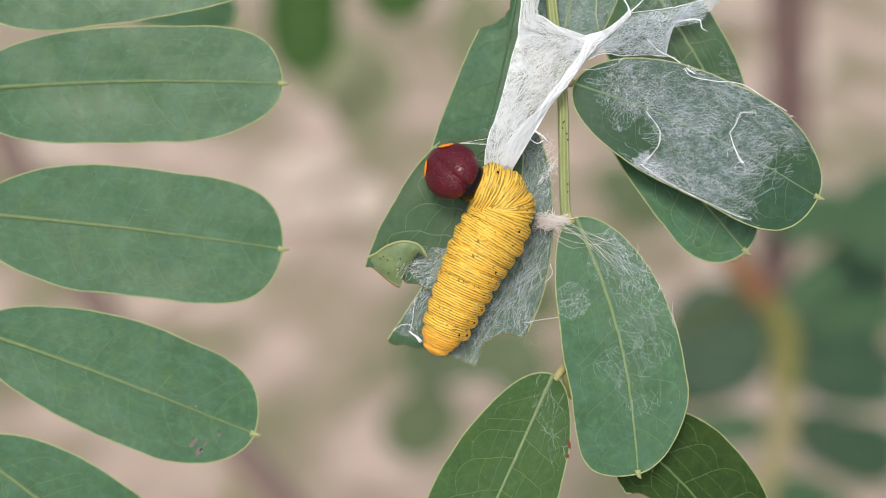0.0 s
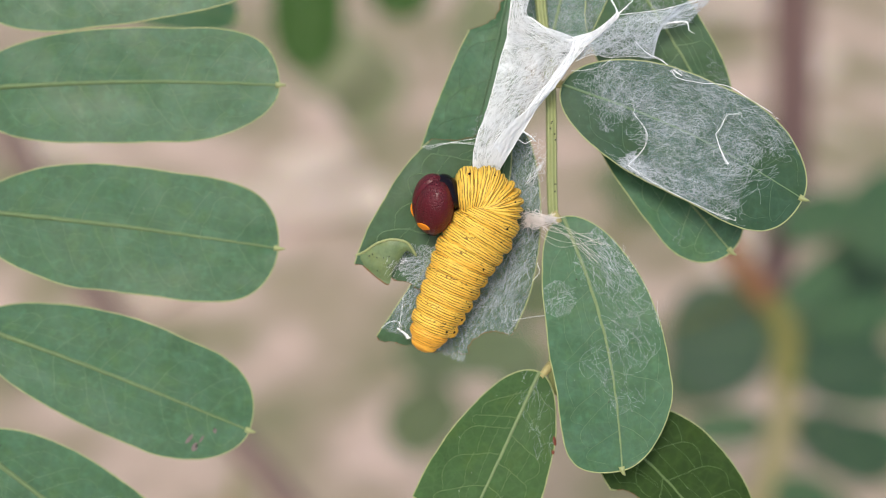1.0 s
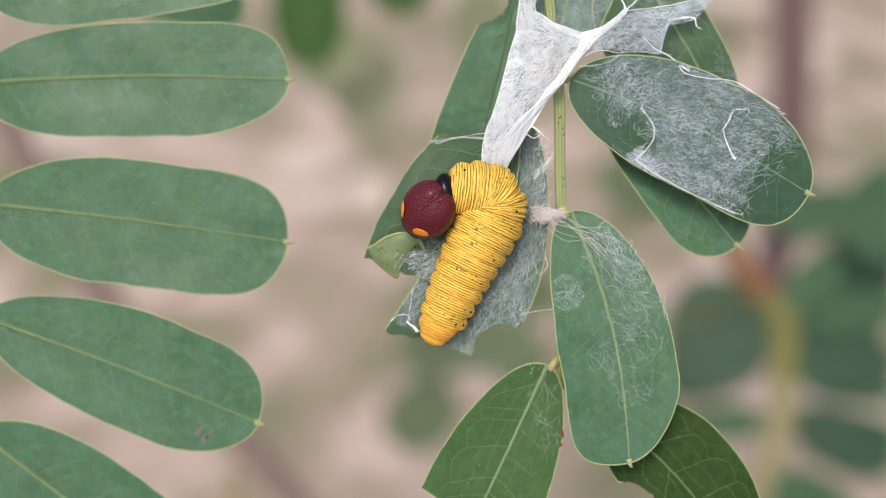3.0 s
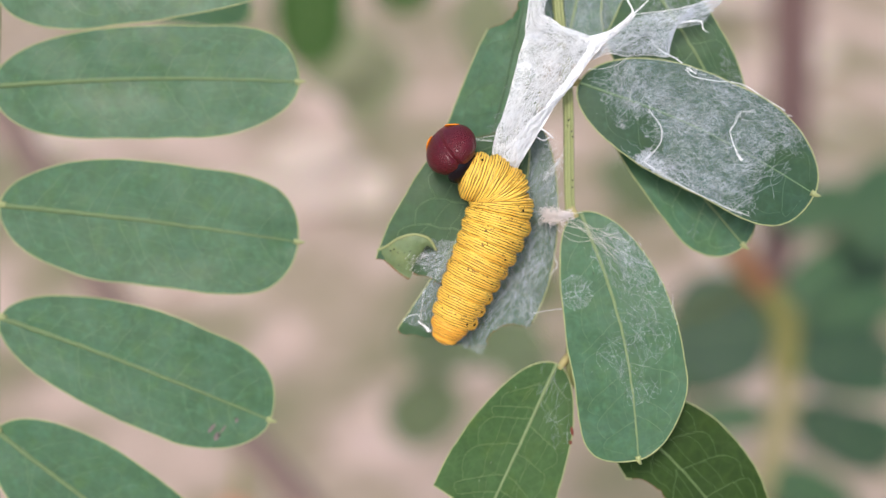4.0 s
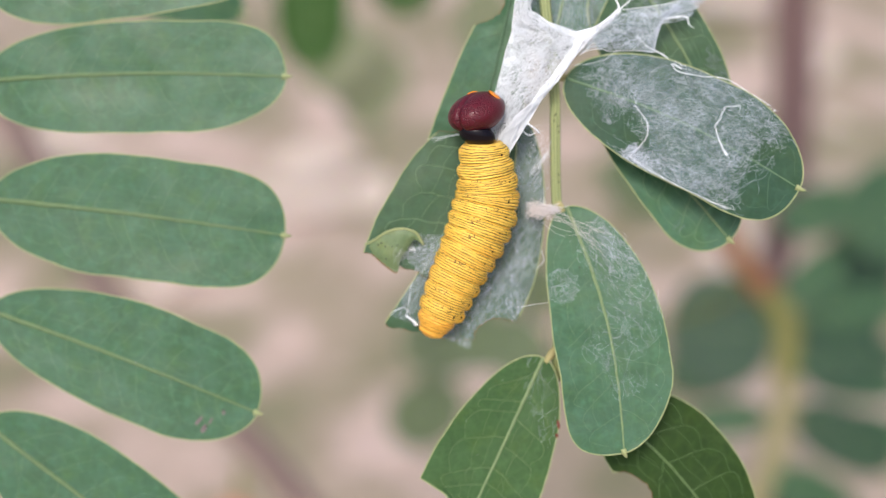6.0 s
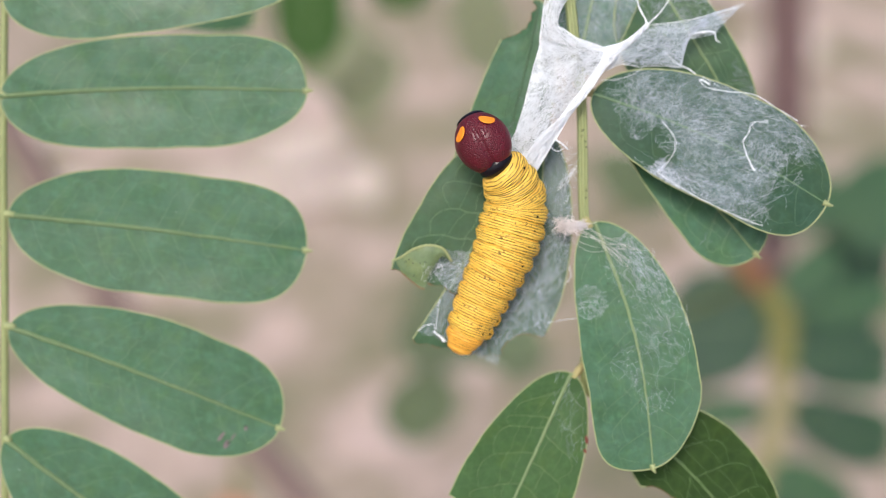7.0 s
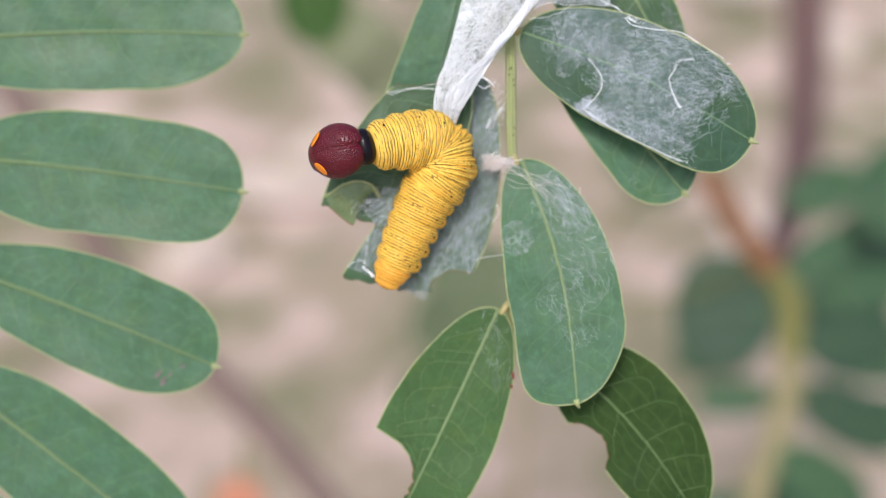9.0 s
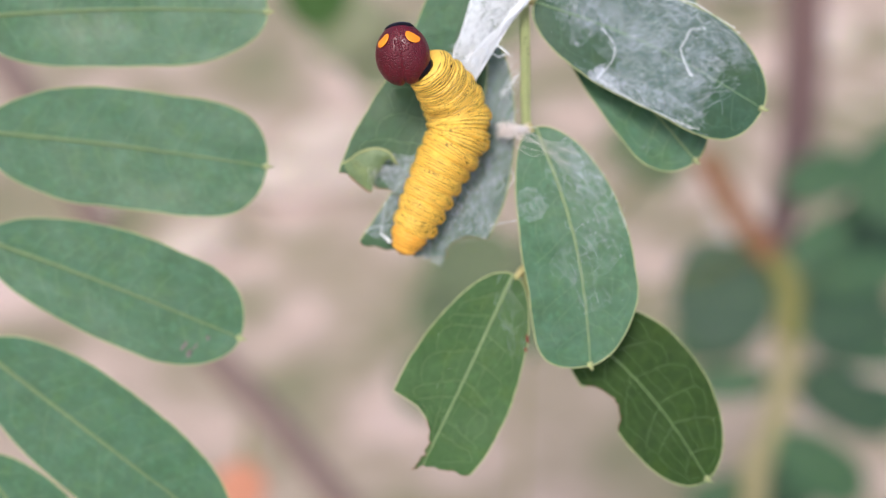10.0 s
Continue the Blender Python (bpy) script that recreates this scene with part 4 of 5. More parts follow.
def marks():
    """Scars, frass specks and pale dust on the leaflets."""
    rng = random.Random(17)
    scar = plain("pale_scar", (0.24, 0.18, 0.18), 0.7, 0.5, 1500)
    speck = plain("dark_speck", (0.02, 0.016, 0.012), 0.7, 0.6, 1500)
    dust = plain("pale_dust", (0.62, 0.66, 0.62), 0.7, 0.8, 1500)
    for owner, b, count in ((frond, FROND[1], 7), (frond, FROND[2], 8), (frond, FROND[3], 9), (frond, FROND[4], 8), (sprig, BLADES["big"], 22), (sprig, BLADES["web"], 8),
                            (sprig, BLADES["low"], 14), (sprig, BLADES["under"], 8), (sprig, BLADES["back"], 8), (sprig, BLADES["shade"], 8)):
        for k in range(count):
            p = b.at(rng.uniform(0.08, 0.92), rng.uniform(-0.9, 0.9), 0.02)
            dark = rng.random() < 0.4
            ob = part("speck", mesh_of("speck", *ball(*([rng.uniform(0.04, 0.15), rng.uniform(0.04, 0.17)] if dark else [rng.uniform(0.03, 0.08), rng.uniform(0.03, 0.09)]), 0.04, None, 8, 6), speck if dark else dust), owner)
            ob.matrix_basis = Matrix.Translation(p * MM) @ pose(0, 0, 0, 0, 0, rng.uniform(0, 180))
    for x, y, rx, ry, turn, mat in ((-45.3, -35.2, 0.35, 1.3, -40, scar), (-44.2, -36.6, 0.5, 0.9, -30, scar), (-43.9, -36.4, 0.25, 0.45, -30, speck), (-40.6, -33.6, 0.35, 0.45, 0, scar),
                                    (-40.7, -33.2, 0.14, 0.2, 0, speck), (-43.0, -35.2, 0.2, 0.8, -35, scar)):
        p = FROND[3].over(x, y, 0.0) or Vector((x, y, -5.5))
        ob = part("scar", mesh_of("scar", *ball(rx, ry, 0.07, None, 12, 8), mat), frond, "pale dry scar")
        ob.matrix_basis = Matrix.Translation(p * MM) @ pose(0, 0, 0, 0, 0, turn)
    for s0, ry in ((0.26, 0.9), (0.31, 0.4)):
        ob = part("scar", mesh_of("scar", *ball(0.3, ry, 0.2, None, 12, 8), plain("red_scar", (0.22, 0.05, 0.03), 0.7, 0.5, 1500)), sprig, "red-brown scar on the margin")
        ob.matrix_basis = Matrix.Translation(BLADES["low"].at(s0, 0.99, 0) * MM) @ pose(0, 0, 0, 0, 0, 8)
    for k in range(7):
        f = rng.random()
        p = Vector((21.3 + 0.5 * f + rng.uniform(-0.6, 0.6), 28 - 22 * f, 0.3))
        ob = part("speck", mesh_of("speck", *ball(0.14, 0.16, 0.1, None, 8, 6), speck), sprig)
        ob.matrix_basis = Matrix.Translation(p * MM)
    for k in range(7):
        p = Vector((rng.uniform(-12.5, -7), rng.uniform(-4.5, 0), 0))
        t = (p.x + 13.6) / 11
        p.z = 0.3 + 1.6 * min(max(t * 1.3, 0), 1) + 0.2
        ob = part("speck", mesh_of("speck", *ball(0.11, 0.14, 0.4, None, 8, 6), speck), sprig)
        ob.matrix_basis = Matrix.Translation(p * MM)


marks()

# ---- the caterpillar ----
caterpillar = root("caterpillar", "plump yellow caterpillar with a maroon head and orange spots", "caterpillar")


def skin_material(name, deep, pale, ink=0.8, speckled=False):
    """Skin of one fold: yellow along its crest, with a broken brown line on both slopes and fine dark specks on some."""
    m, t, b = material(name, 0.5, 0.35)
    c = coords(t)
    rnd = t.nodes.new("ShaderNodeObjectInfo").outputs["Random"]
    shift = t.nodes.new("ShaderNodeVectorMath")
    shift.operation = "MULTIPLY_ADD"
    t.links.new(rnd, shift.inputs[0])
    shift.inputs[1].default_value = (0.7, 0.3, 0.5)
    t.links.new(c, shift.inputs[2])
    c2 = shift.outputs[0]
    base = mixed(t, noisy(t, 300, 4, 0.6, c2), deep, pale)
    base = mixed(t, ramp(t, noisy(t, 140, 3, 0.6, c2), ((0.48, grey(0)), (0.75, grey(0.35)))), base, (0.84, 0.40, 0.035))
    base = mixed(t, ramp(t, noisy(t, 1800, 2, 0.5, c2), ((0.5, grey(0)), (0.8, grey(0.35)))), base, tuple(v * 0.7 for v in deep))
    sep = t.nodes.new("ShaderNodeSeparateXYZ")
    t.links.new(c, sep.inputs[0])

    def maths(kind, x, y):
        n = t.nodes.new("ShaderNodeMath")
        n.operation = kind
        for sock, v in zip(n.inputs, (x, y)):
            if isinstance(v, float):
                sock.default_value = v
            else:
                t.links.new(v, sock)
        return n.outputs[0]

    wobble = maths("MULTIPLY", maths("SUBTRACT", noisy(t, 380, 2, 0.5, c2), 0.5), 0.45)
    across = maths("ABSOLUTE", maths("ADD", maths("MULTIPLY", sep.outputs["Y"], 1000.0), wobble), 0.0)
    line = ramp(t, across, ((0.12, grey(0)), (0.18, grey(1)), (0.26, grey(1)), (0.35, grey(0.15))))
    gap = ramp(t, noisy(t, 330, 4, 0.7, c2), ((0.38, grey(0.15 * ink)), (0.52, grey(ink))))
    base = mixed(t, maths("MULTIPLY", line, gap), base, (0.10, 0.046, 0.006))
    if speckled:
        dots = ramp(t, noisy(t, 1700, 2, 0.6, c2), ((0.56, grey(0)), (0.63, grey(0.8))))
        patch = ramp(t, noisy(t, 260, 2, 0.6, c2), ((0.41, grey(0)), (0.55, grey(1))))
        base = mixed(t, maths("MULTIPLY", dots, patch), base, (0.05, 0.026, 0.005))
    t.links.new(base, b.inputs["Base Color"])
    bumped(t, b, noisy(t, 1500, 3, 0.6, c2), 0.35, 0.0002)
    b.inputs["Subsurface Weight"].default_value = 0.15
    b.inputs["Subsurface Radius"].default_value = (0.0008, 0.0005, 0.0002)
    b.inputs["Subsurface Scale"].default_value = 0.4
    return m


def head_material():
    m, t, b = material("maroon_head", 0.32, 0.35)
    c = coords(t)
    v = node(t, "ShaderNodeTexVoronoi", Scale=2700.0)
    t.links.new(c, v.inputs["Vector"])
    base = mixed(t, noisy(t, 260, 3, 0.6, c), (0.058, 0.0030, 0.0088), (0.128, 0.0060, 0.0165))
    t.links.new(mixed(t, ramp(t, v.outputs["Distance"], ((0.10, grey(0.7)), (0.32, grey(0)))), base, (0.014, 0.001, 0.003)), b.inputs["Base Color"])
    bumped(t, b, ramp(t, v.outputs["Distance"], ((0.05, grey(0)), (0.55, grey(1)))), 0.6, 0.00022)
    return m


SKIN = skin_material("yellow_skin", (0.84, 0.49, 0.058), (0.96, 0.665, 0.14), 0.82)
SKIN_TAIL = skin_material("orange_skin", (0.80, 0.36, 0.035), (0.92, 0.50, 0.08), 0.45)
SKIN_LOW = skin_material("orange_yellow_skin", (0.83, 0.455, 0.054), (0.95, 0.615, 0.115), 0.73)
SKIN_LOBE = plain("lobe_skin", (0.90, 0.50, 0.06), 0.5, 0.72, 700, 0.35, 0.5, 0.0003)
SKIN_SPECK = skin_material("speckled_skin", (0.84, 0.475, 0.054), (0.96, 0.645, 0.125), 0.73, True)
HEAD = head_material()
ORANGE = plain("orange_spot", (0.95, 0.30, 0.015), 0.45, 0.85)
BLACK = plain("black_plate", (0.008, 0.005, 0.009), 0.22, 0.6, spec=0.22)
RED = plain("dark_red_neck", (0.16, 0.012, 0.010), 0.4, 0.5)
RINGS = 78


def girth(f):
    """The half width of the body at f along it, from tail to neck, in mm."""
    table = ((0, 2.6), (0.04, 3.25), (0.1, 3.8), (0.22, 4.3), (0.38, 4.85), (0.52, 5.4), (0.64, 5.75), (0.78, 5.35), (0.9, 4.75), (1, 4.0))
    for (a, p), (b, q) in zip(table, table[1:]):
        if f <= b:
            return p + (q - p) * (f - a) / (b - a)
    return table[-1][1]


def ring_mesh(i):
    """One fold of the body, about its own y axis, back up along z; six folds make a segment."""
    f = i / (RINGS - 1)
    k6 = i % 6
    r = girth(f) * (1.0, 1.02, 1.03, 1.035, 1.015, 0.935)[k6] * (1 + 0.012 * noise.noise((i * 1.9, 4, 4)))
    around, along = 56, 9
    vs, fs = [], []
    for j in range(along):
        u = 2 * j / (along - 1) - 1
        for k in range(around):
            a = 2 * math.pi * k / around
            q = r * (1 - 0.15 * abs(u) ** 2.0) * (1 + 0.014 * noise.noise((math.cos(a) * 3, math.sin(a) * 3, i * 1.7)))
            x, z = q * math.cos(a), q * math.sin(a) * 0.92
            if z < 0:
                z *= 0.85
            x *= 1 + 0.05 * math.sin(math.pi * (k6 + 0.5) / 6) * abs(math.cos(a)) ** 6
            shear = 0.30 * noise.noise((math.cos(a) * 1.1, math.sin(a) * 1.1, i * 0.45)) + 0.16 * noise.noise((math.cos(a) * 3, math.sin(a) * 3, i * 2.3))
            vs.append((x * MM, (u * 0.66 + shear) * MM, z * MM))
    for j in range(along - 1):
        for k in range(around):
            m = (k + 1) % around
            fs.append((j * around + k, (j + 1) * around + k, (j + 1) * around + m, j * around + m))
    fs.append(tuple(range(around)))
    fs.append(tuple(reversed(range((along - 1) * around, along * around))))
    return mesh_of("body_ring", vs, fs, SKIN_TAIL if i < 6 else SKIN_SPECK if k6 in (3, 4) and i < 66 else SKIN_LOW if i < 40 else SKIN)


def crimp(p):
    """Fine folds round a lobe."""
    return p * (1 + 0.035 * math.sin(p.y * 9 + 2 * noise.noise((p.x * 2, p.z * 2, 1))))


def dot(r):
    return ball(r, r, r * 0.35, None, 12, 8)


def build_caterpillar():
    rings = []
    rng = random.Random(8)
    for i in range(RINGS):
        ob = part("body_ring", ring_mesh(i), caterpillar)
        rings.append(ob)
        r = girth(i / (RINGS - 1))
        if i % 6 == 2 and i > 2:
            for side in (-1, 1):
                if i < 56:
                    lobe = part("flank_lobe", mesh_of("flank_lobe", *ball(1.4, 1.5, 1.5, crimp, 28, 24), SKIN_LOBE), ob)
                    lobe.matrix_basis = pose(side * r * (0.86 if side > 0 else 0.72) * MM, 0, -0.06 * r * MM)
                    if side > 0:
                        s = part("spot", mesh_of("spot", *dot(0.27), BLACK), lobe, "black dot")
                        s.matrix_basis = pose(0.75 * MM, 0.1 * MM, 1.22 * MM, 0, 32, 0)
                for ang, size in ((42, 0.30),) if side > 0 else ((24, 0.20),):
                    a = radians(ang + rng.uniform(-5, 5))
                    s = part("spot", mesh_of("spot", *dot(size * rng.uniform(0.8, 1.1)), BLACK), ob, "black dot")
                    s.matrix_basis = Matrix.Translation((side * r * math.cos(a) * 1.012 * MM, rng.uniform(-0.3, 0.3) * MM, r * math.sin(a) * 0.92 * 1.012 * MM)) @ pose(0, 0, 0, 0, side * (90 - ang), 0)
    tail = part("tail_plate", mesh_of("tail_plate", *ball(2.55, 1.9, 2.1, crimp, 48, 40), SKIN_TAIL), caterpillar, "orange-yellow tail plate")
    neck = part("neck", mesh_of("neck", *ball(3.35, 1.95, 2.7), BLACK), caterpillar, "glossy black neck shield")

    flesh = part("neck_flesh", mesh_of("neck_flesh", *ball(3.3, 1.7, 2.7), RED), neck, "dark red soft neck skin")
    flesh.matrix_basis = pose(0, 0.4 * MM, -1.0 * MM)

    def lobes(p):
        groove = 0.085 * math.exp(-(p.x / 0.10) ** 2) * soft(p.y, 0.7, 0.1) + 0.045 * math.exp(-(p.x / 0.4) ** 2) * soft(p.y, 0.2, -0.9)
        q = p * (1 - groove)
        q.x *= 1 - 0.08 * max(p.y, 0) ** 2
        return q

    head = part("head", mesh_of("head", *ball(4.95, 5.7, 3.5, lobes, 128, 64), HEAD), caterpillar, "bilobed granular maroon head")
    for side in (-1, 1):
        d = Vector((side * 0.60, 0.55, 0.60)).normalized()
        s = part("orange_spot", mesh_of("orange_spot", *ball(1.5, 1.6, 0.3), ORANGE), head, "bright orange spot")
        s.matrix_basis = Matrix.Translation((d.x * 4.6 * MM, d.y * 5.35 * MM, d.z * 3.3 * MM)) @ d.to_track_quat("Z", "Y").to_matrix().to_4x4()
    hairs = []
    for k in range(150):
        d = Vector((rng.gauss(0, 1), rng.gauss(-0.1, 1), rng.gauss(0, 1))).normalized()
        p = lobes(d)
        p = Vector((p.x * 4.95, p.y * 5.7, p.z * 3.5))
        hairs.append(tube([p * 0.99, p + d * rng.uniform(0.2, 0.45) + Vector((0, 0.12, 0))], [0.010, 0.004], 3, False))
    part("fine_hairs", mesh_of("fine_hairs", *join(hairs), plain("pale_hair", (0.30, 0.20, 0.18), 0.6)), head, "short pale hairs")
    m = part("mouthparts", mesh_of("mouthparts", *ball(2.8, 1.4, 1.7), BLACK), head, "black mouthparts")
    m.matrix_basis = pose(0, 4.5 * MM, 0)
    return rings, tail, neck, head


RING_OBS, TAIL, NECK, HEAD_OB = build_caterpillar()
REAR = ((-0.9, -16.6), (1.3, -11.5), (3.8, -6.0), (6.3, -0.9))
ATTITUDES = []


def crawl(t, a, b, c, d, e, head, facing, lift, tilt=0):
    """One attitude of the caterpillar: its spine from the middle to the neck, the head's centre and where it faces."""
    rear = [(x, y, z) for (x, y), z in zip(REAR, (1.8, 2.4, 2.7, 3.0))]
    front = [(x, y, z + k * lift) for (x, y), z, k in zip((a, b, c, d, e), (3.2, 3.4, 3.6, 3.6, 3.4), (0, 0, 0.3, 0.6, 0.85))]
    ATTITUDES.append((t, spline(rear + front, 160), Vector((*head, 3.6 + lift)), Vector(facing).normalized(), tilt))


def frame_of(p, d):
    """A pose at p (mm) with y along d and the back towards the lens."""
    x = d.cross(Vector((0, 0, 1))).normalized()
    z = x.cross(d).normalized()
    m = Matrix((x, d, z)).transposed().to_4x4()
    m.translation = p * MM
    return m


def motions():
    crawl(0, (9.2, 3.8), (10.6, 7.4), (9.5, 9.4), (7.9, 10.4), (6.3, 11.0), (1.4, 13.5), (-0.50, 0.54, -0.68), 2.0, -8)
    crawl(0.2, (9.2, 3.9), (10.7, 7.4), (9.4, 9.4), (7.4, 10.1), (5.5, 10.3), (0.2, 13.1), (-0.62, 0.43, -0.65), 2.0, -5)
    crawl(0.3, (9.1, 4.0), (10.7, 7.5), (9.4, 9.5), (7.4, 10.3), (5.4, 10.6), (-0.1, 12.3), (-0.71, 0.33, -0.62), 2.0, -3)
    crawl(0.5, (9.1, 4.1), (10.8, 7.5), (9.6, 9.5), (7.7, 10.3), (5.8, 10.4), (0.6, 9.5), (-0.64, -0.17, -0.75), 2.0, 7)
    crawl(0.7, (9.1, 3.9), (10.8, 7.4), (9.6, 9.4), (7.7, 10.2), (5.9, 10.2), (1.2, 8.5), (-0.20, -0.66, -0.72), 1.6, 52)
    crawl(0.8, (9.1, 3.8), (10.7, 7.4), (9.6, 9.4), (7.7, 10.3), (5.8, 10.4), (1.5, 8.1), (-0.13, -0.72, -0.68), 1.4, 58)
    crawl(1, (9.1, 3.6), (10.7, 7.3), (9.4, 9.1), (7.2, 9.7), (5.1, 9.6), (0.3, 7.5), (-0.12, -0.79, -0.60), 1.0, 66)
    crawl(1.2, (9.2, 3.8), (10.7, 7.4), (9.2, 9.2), (6.7, 9.6), (4.4, 9.6), (-0.6, 8.5), (-0.58, -0.60, -0.56), 1.0, 30)
    crawl(1.3, (9.2, 3.8), (10.6, 7.4), (9.1, 9.4), (6.7, 10.1), (4.4, 10.5), (-0.4, 9.5), (-0.66, -0.21, -0.72), 1.0, 11)
    crawl(1.5, (9.3, 4.0), (10.6, 7.5), (9.4, 9.4), (7.6, 9.9), (6.0, 10.3), (1.1, 11.5), (-0.59, -0.13, -0.79), 1.0, 36)
    crawl(1.7, (9.1, 3.6), (10.5, 7.2), (9.4, 9.2), (7.7, 9.8), (5.8, 10.3), (1.7, 14.4), (-0.49, 0.50, -0.71), 1.4, -4)
    crawl(1.8, (9.0, 3.3), (10.5, 7.1), (9.3, 8.9), (7.0, 9.5), (4.9, 9.8), (1.4, 14.7), (-0.44, 0.61, -0.66), 1.6, -6)
    crawl(2, (8.8, 2.9), (10.4, 6.8), (9.2, 9.0), (7.0, 10.1), (4.5, 10.6), (0.4, 14.7), (-0.51, 0.59, -0.63), 2.0, -6)
    crawl(2.2, (8.9, 3.1), (10.4, 7.1), (9.1, 9.2), (6.6, 10.2), (3.9, 10.8), (-0.3, 15.3), (-0.56, 0.59, -0.58), 2.4, -6)
    crawl(2.3, (8.9, 3.1), (10.4, 7.2), (9.1, 9.0), (6.6, 9.6), (3.9, 10.1), (-0.9, 14.4), (-0.58, 0.53, -0.62), 2.6, -6)
    crawl(2.5, (9.0, 3.3), (10.4, 7.5), (9.2, 9.3), (6.9, 10.1), (4.3, 10.7), (-1.2, 12.0), (-0.72, 0.17, -0.67), 3.0, -2)
    crawl(2.7, (8.8, 3.4), (10.1, 7.3), (8.9, 8.8), (6.6, 8.8), (4.1, 8.9), (-1.9, 8.9), (-0.74, -0.16, -0.66), 2.6, 2)
    crawl(2.8, (8.8, 3.4), (9.9, 7.1), (8.5, 8.7), (6.0, 8.9), (3.3, 9.1), (-1.6, 7.7), (-0.76, -0.43, -0.49), 2.4, 9)
    crawl(3, (8.6, 3.5), (9.6, 6.9), (8.0, 8.8), (5.2, 9.2), (2.1, 9.5), (-2.2, 5.5), (-0.62, -0.63, -0.47), 2.0, 16)
    crawl(3.2, (8.6, 3.5), (9.6, 6.9), (8.0, 8.8), (5.2, 9.2), (2.1, 9.5), (-2.2, 5.5), (-0.62, -0.63, -0.47), 2.0, 16)
    crawl(3.75, (8.4, 3.8), (9.2, 7.5), (7.6, 9.7), (5.2, 10.6), (2.7, 11.2), (-1.4, 12.5), (-0.62, 0.25, -0.75), 1.5, 0)
    crawl(4.3, (8.2, 4.1), (8.8, 8.1), (7.2, 10.6), (4.8, 12.1), (2.8, 13.2), (1.4, 18.6), (0.33, 0.49, -0.80), 1.0, -52)
    crawl(4.5, (8.2, 4.1), (8.8, 8.1), (7.4, 10.7), (5.4, 12.3), (3.7, 13.5), (2.7, 18.4), (0.63, 0.38, -0.68), 1.0, -70)
    crawl(4.7, (8.2, 3.9), (8.8, 8.0), (7.7, 10.7), (6.2, 12.5), (5.1, 13.8), (5.1, 19.4), (0.66, 0.28, -0.70), 1.0, -64)
    crawl(4.8, (8.2, 3.9), (8.8, 7.9), (7.8, 10.7), (6.6, 12.7), (5.7, 14.1), (5.6, 19.8), (0.70, 0.22, -0.68), 1.0, -68)
    crawl(5, (8.2, 3.7), (8.8, 7.8), (7.8, 10.9), (6.8, 13.6), (6.1, 15.4), (6.2, 20.3), (0.76, 0.14, -0.64), 1.0, -77)
    crawl(5.2, (8.2, 3.7), (8.8, 7.8), (7.9, 11.0), (7.2, 13.8), (6.6, 15.6), (6.8, 20.8), (0.75, 0.23, -0.62), 1.3, -77)
    crawl(6.3, (7.9, 3.6), (8.9, 7.6), (8.6, 11.7), (8.2, 14.9), (8.2, 16.5), (6.8, 22.3), (0.42, 0.61, -0.67), 2.7, -44)
    crawl(6.5, (7.9, 3.6), (8.9, 7.6), (8.3, 11.6), (7.5, 14.6), (7.0, 16.0), (5.4, 21.4), (-0.14, 0.81, -0.57), 3.0, -9)
    crawl(6.7, (7.9, 3.9), (8.9, 8.1), (8.4, 11.7), (7.8, 14.3), (7.4, 15.6), (4.2, 20.8), (-0.22, 0.87, -0.43), 3.8, -17)
    crawl(6.8, (8.0, 4.1), (9.0, 8.4), (8.3, 11.9), (7.6, 14.2), (7.0, 15.6), (4.3, 20.6), (-0.21, 0.93, -0.29), 4.2, -25)
    crawl(7, (8.0, 4.4), (9.0, 8.9), (8.0, 12.0), (6.9, 13.9), (5.7, 15.1), (2.7, 19.6), (-0.47, 0.87, -0.16), 5.0, -7)
    crawl(7.2, (8.4, 4.6), (9.3, 8.9), (8.3, 12.1), (7.3, 14.0), (6.2, 15.1), (1.1, 18.0), (-0.70, 0.70, -0.10), 5.8, 0)
    crawl(7.3, (8.5, 4.7), (9.4, 9.0), (8.4, 12.1), (7.2, 13.9), (5.9, 14.6), (0.5, 17.1), (-0.76, 0.65, -0.09), 6.2, -4)
    crawl(7.5, (8.9, 4.9), (9.7, 9.0), (8.3, 12.2), (6.4, 13.9), (4.5, 14.3), (-0.4, 15.2), (-0.86, 0.47, -0.21), 7.0, -10)
    crawl(7.7, (9.0, 4.6), (9.6, 8.7), (7.8, 11.9), (5.5, 13.1), (3.3, 13.3), (-3.0, 14.2), (-0.92, 0.33, -0.21), 6.2, -6)
    crawl(7.8, (9.0, 4.5), (9.5, 8.6), (7.6, 11.8), (5.1, 13.0), (2.6, 13.2), (-3.9, 14.0), (-0.94, 0.33, -0.03), 5.8, -7)
    crawl(8, (9.1, 4.2), (9.4, 8.3), (7.1, 11.3), (4.0, 12.1), (1.3, 12.0), (-5.5, 12.5), (-0.74, -0.01, -0.67), 5.0, 0)
    crawl(8.2, (9.1, 4.2), (9.2, 8.3), (6.6, 11.1), (3.3, 11.6), (0.7, 11.6), (-4.6, 11.0), (-0.75, -0.17, -0.64), 5.4, 3)
    crawl(8.3, (9.1, 4.3), (9.2, 8.4), (6.3, 10.8), (2.9, 11.0), (0.3, 10.8), (-4.8, 10.0), (-0.75, -0.13, -0.64), 5.6, 2)
    crawl(8.5, (9.1, 4.3), (9.0, 8.4), (5.7, 10.3), (2.1, 10.1), (-0.4, 9.5), (-6.5, 8.2), (-0.72, -0.26, -0.64), 6.0, 3)
    crawl(8.7, (9.1, 4.0), (8.6, 8.1), (5.3, 9.8), (1.6, 9.9), (-1.2, 9.6), (-6.7, 8.8), (-0.91, -0.21, -0.35), 6.4, 6)
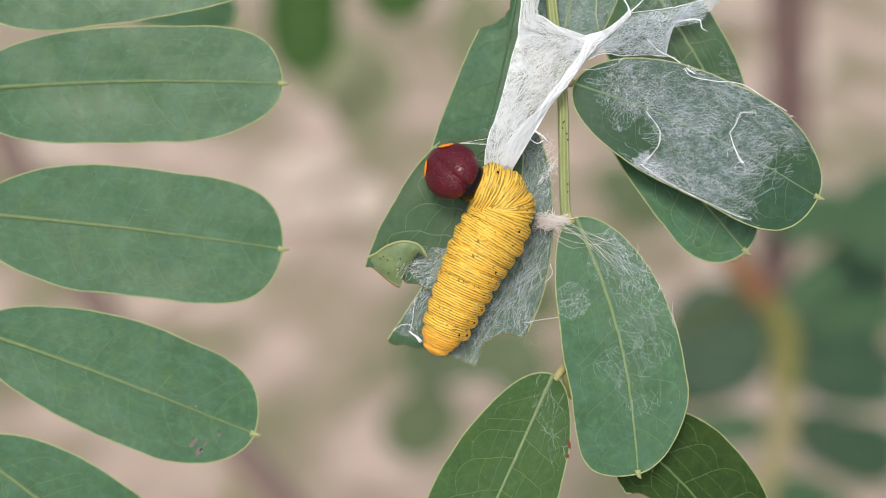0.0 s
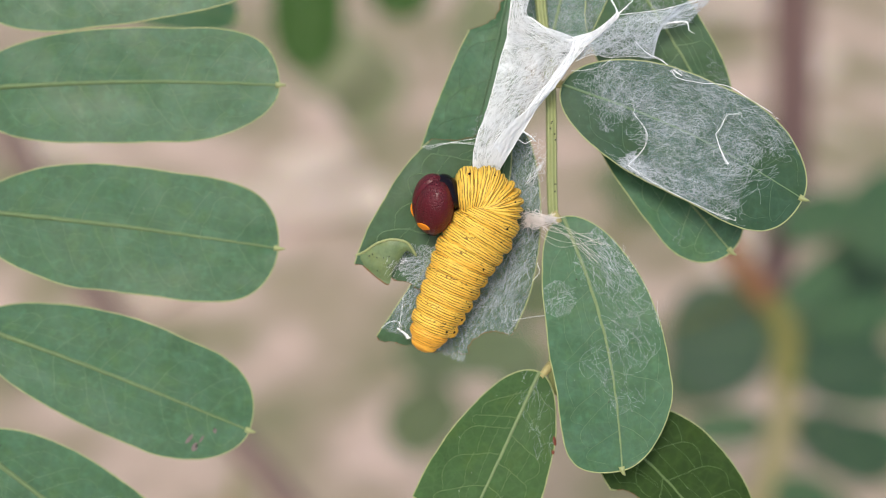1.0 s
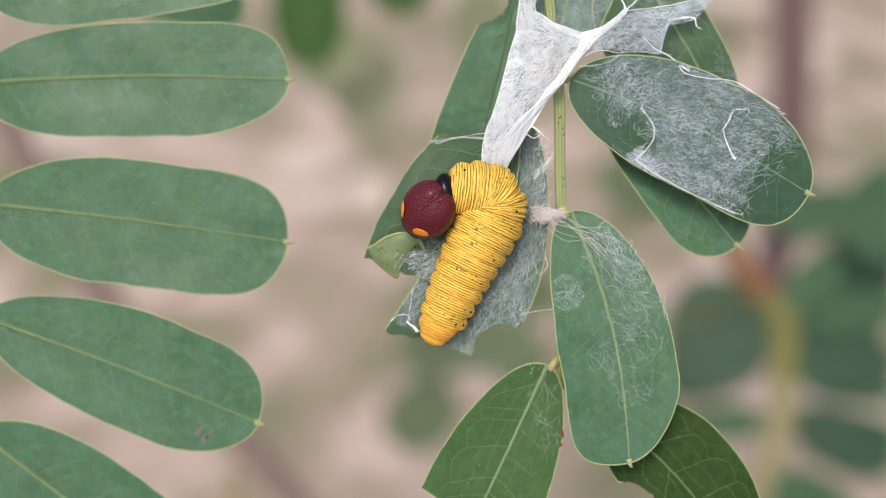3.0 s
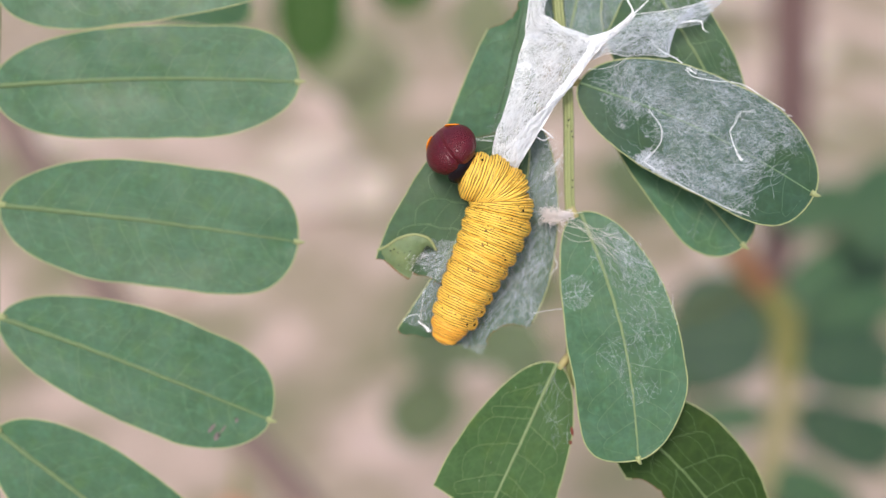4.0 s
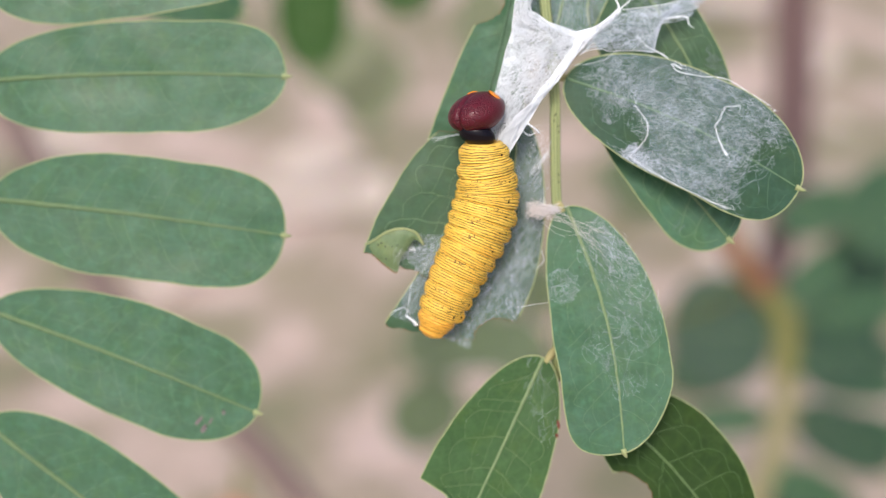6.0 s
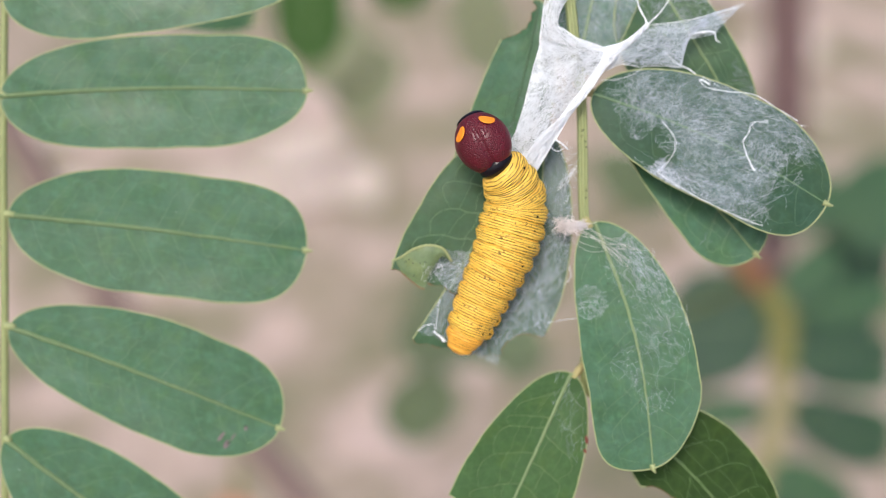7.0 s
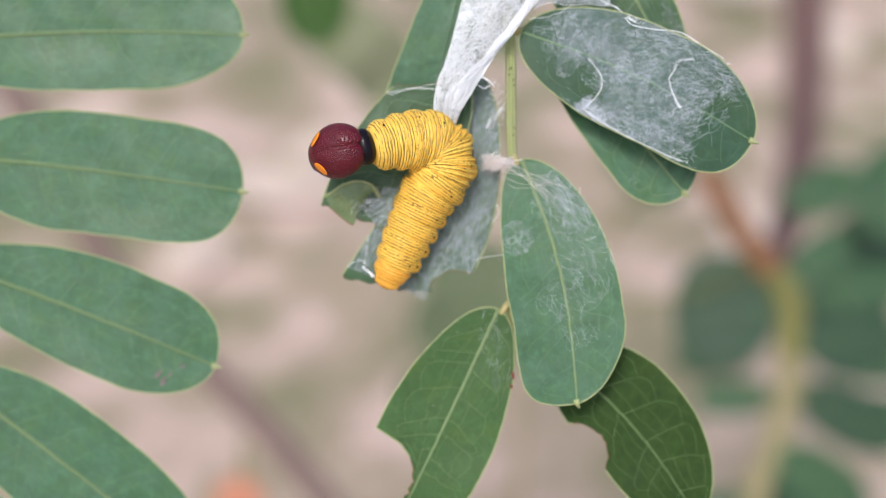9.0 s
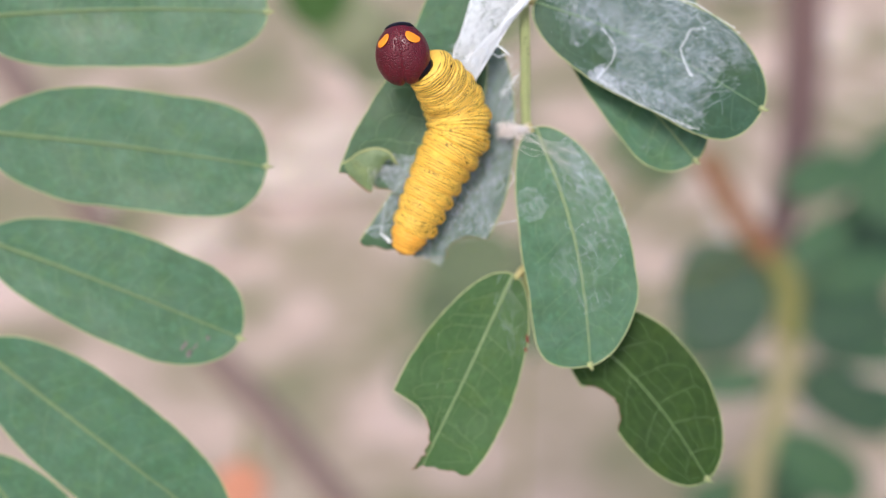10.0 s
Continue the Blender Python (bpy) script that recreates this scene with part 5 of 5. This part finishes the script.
    crawl(8.8, (9.2, 3.8), (8.5, 8.0), (5.0, 9.3), (1.1, 8.8), (-2.1, 8.1), (-7.5, 7.0), (-0.91, -0.30, -0.27), 6.6, 8)
    crawl(9, (9.2, 3.5), (8.1, 7.7), (4.5, 8.6), (0.3, 8.1), (-3.1, 7.2), (-9.5, 6.3), (-0.88, -0.21, -0.42), 7.0, 5)
    crawl(9.2, (9.2, 3.1), (8.0, 7.5), (4.3, 9.0), (-0.1, 9.3), (-3.4, 9.2), (-8.7, 8.7), (-0.94, 0.11, -0.32), 7.8, -3)
    crawl(9.3, (9.3, 3.0), (8.0, 7.5), (4.2, 9.0), (-0.1, 9.2), (-3.5, 9.0), (-9.0, 8.7), (-0.98, 0.13, -0.17), 8.2, 5)
    crawl(9.5, (9.3, 2.6), (7.9, 7.3), (4.3, 9.0), (0.6, 9.2), (-2.1, 9.1), (-7.8, 9.0), (-0.97, 0.24, -0.08), 9.0, 0)
    crawl(9.7, (9.2, 3.2), (8.1, 7.9), (5.0, 10.3), (1.9, 11.3), (-0.6, 12.0), (-5.4, 12.6), (-0.78, 0.63, -0.06), 9.0, -2)
    crawl(9.8, (9.1, 3.5), (8.1, 8.2), (5.6, 10.6), (2.8, 11.7), (0.7, 12.2), (-4.2, 14.3), (-0.62, 0.78, -0.11), 9.0, -2)
    crawl(10, (9.0, 4.1), (8.3, 8.8), (6.5, 12.0), (4.8, 14.0), (3.2, 15.5), (-1.1, 17.4), (-0.13, 0.99, 0.08), 9.0, -9)
    rows = [[] for _ in RING_OBS]
    tails, necks, heads = [], [], []
    for t, line, head, facing, tilt in ATTITUDES:
        run = [0.0]
        for p, q in zip(line, line[1:]):
            run.append(run[-1] + (q - p).length)
        for i in range(RINGS):
            s = run[-1] * i / (RINGS - 1)
            k = min(max(j for j in range(len(run)) if run[j] <= s + 1e-9), len(run) - 2)
            p = line[k].lerp(line[k + 1], (s - run[k]) / (run[k + 1] - run[k]))
            d = (line[min(k + 7, len(line) - 1)] - line[max(k - 6, 0)]).normalized()
            rows[i].append((t, frame_of(p, d)))
        tails.append((t, frame_of(line[0] - (line[4] - line[0]).normalized() * 0.2, (line[6] - line[0]).normalized())))
        reach = (head - facing * 3.4) - line[-1]
        necks.append((t, frame_of(line[-1] + reach * 0.45, (line[-1] - line[-6]).normalized().lerp(facing, 0.45).normalized())))
        heads.append((t, frame_of(head, facing) @ pose(0, 0, 0, 0, tilt, 0)))
    for ob, r in zip(RING_OBS, rows):
        walk(ob, r)
    walk(TAIL, tails)
    walk(NECK, necks)
    walk(HEAD_OB, heads)
    sway = (
        (0, 0.00, 0.00), (0.2, 0.31, -0.04), (0.3, 0.75, -0.57), (0.5, 0.93, -0.55), (0.7, 0.81, -0.22), (0.8, 0.86, -0.58),
        (1, 0.90, -0.44), (1.2, 0.74, -0.46), (1.3, 0.65, -0.28), (1.5, 0.46, -0.04), (1.7, 0.62, -0.21), (1.8, 0.50, -0.16),
        (2, 0.46, -0.10), (2.2, 0.56, -0.14), (2.3, 0.60, -0.08), (2.5, 0.57, -0.19), (2.7, 0.69, -0.28), (2.8, 0.92, -0.18),
        (3, 0.83, -0.42), (3.2, 0.67, -0.18), (4.3, 0.13, -0.10), (4.5, -0.10, 0.20), (4.7, 0.02, -0.37), (4.8, -0.19, 0.07),
        (5, -0.24, -0.00), (5.2, -0.32, 0.21), (6.3, 0.16, -0.06), (6.5, -0.20, 0.01), (6.7, -0.50, 0.03), (6.8, -0.48, -0.18),
        (7, -0.75, 0.19), (7.2, -0.56, -0.01), (7.3, -0.41, -0.19), (7.5, -0.22, -0.39), (7.7, 0.30, -0.59), (7.8, -0.24, -0.16),
        (8, -0.17, 0.05), (8.2, -0.46, 0.06), (8.3, 0.16, -0.67), (8.5, -0.43, -0.42), (8.7, -0.30, -0.69), (8.8, -0.14, -0.71),
        (9, -0.42, -0.52), (9.2, -0.11, -0.41), (9.3, 0.07, -0.48), (9.5, 0.47, -0.20), (9.7, 0.56, -0.78), (9.8, 0.64, -1.28),
        (10, 0.73, -1.86),
    )
    walk(frond, [(t, SPRIG @ pose(x * MM, y * MM, 0)) for t, x, y in sway])


motions()
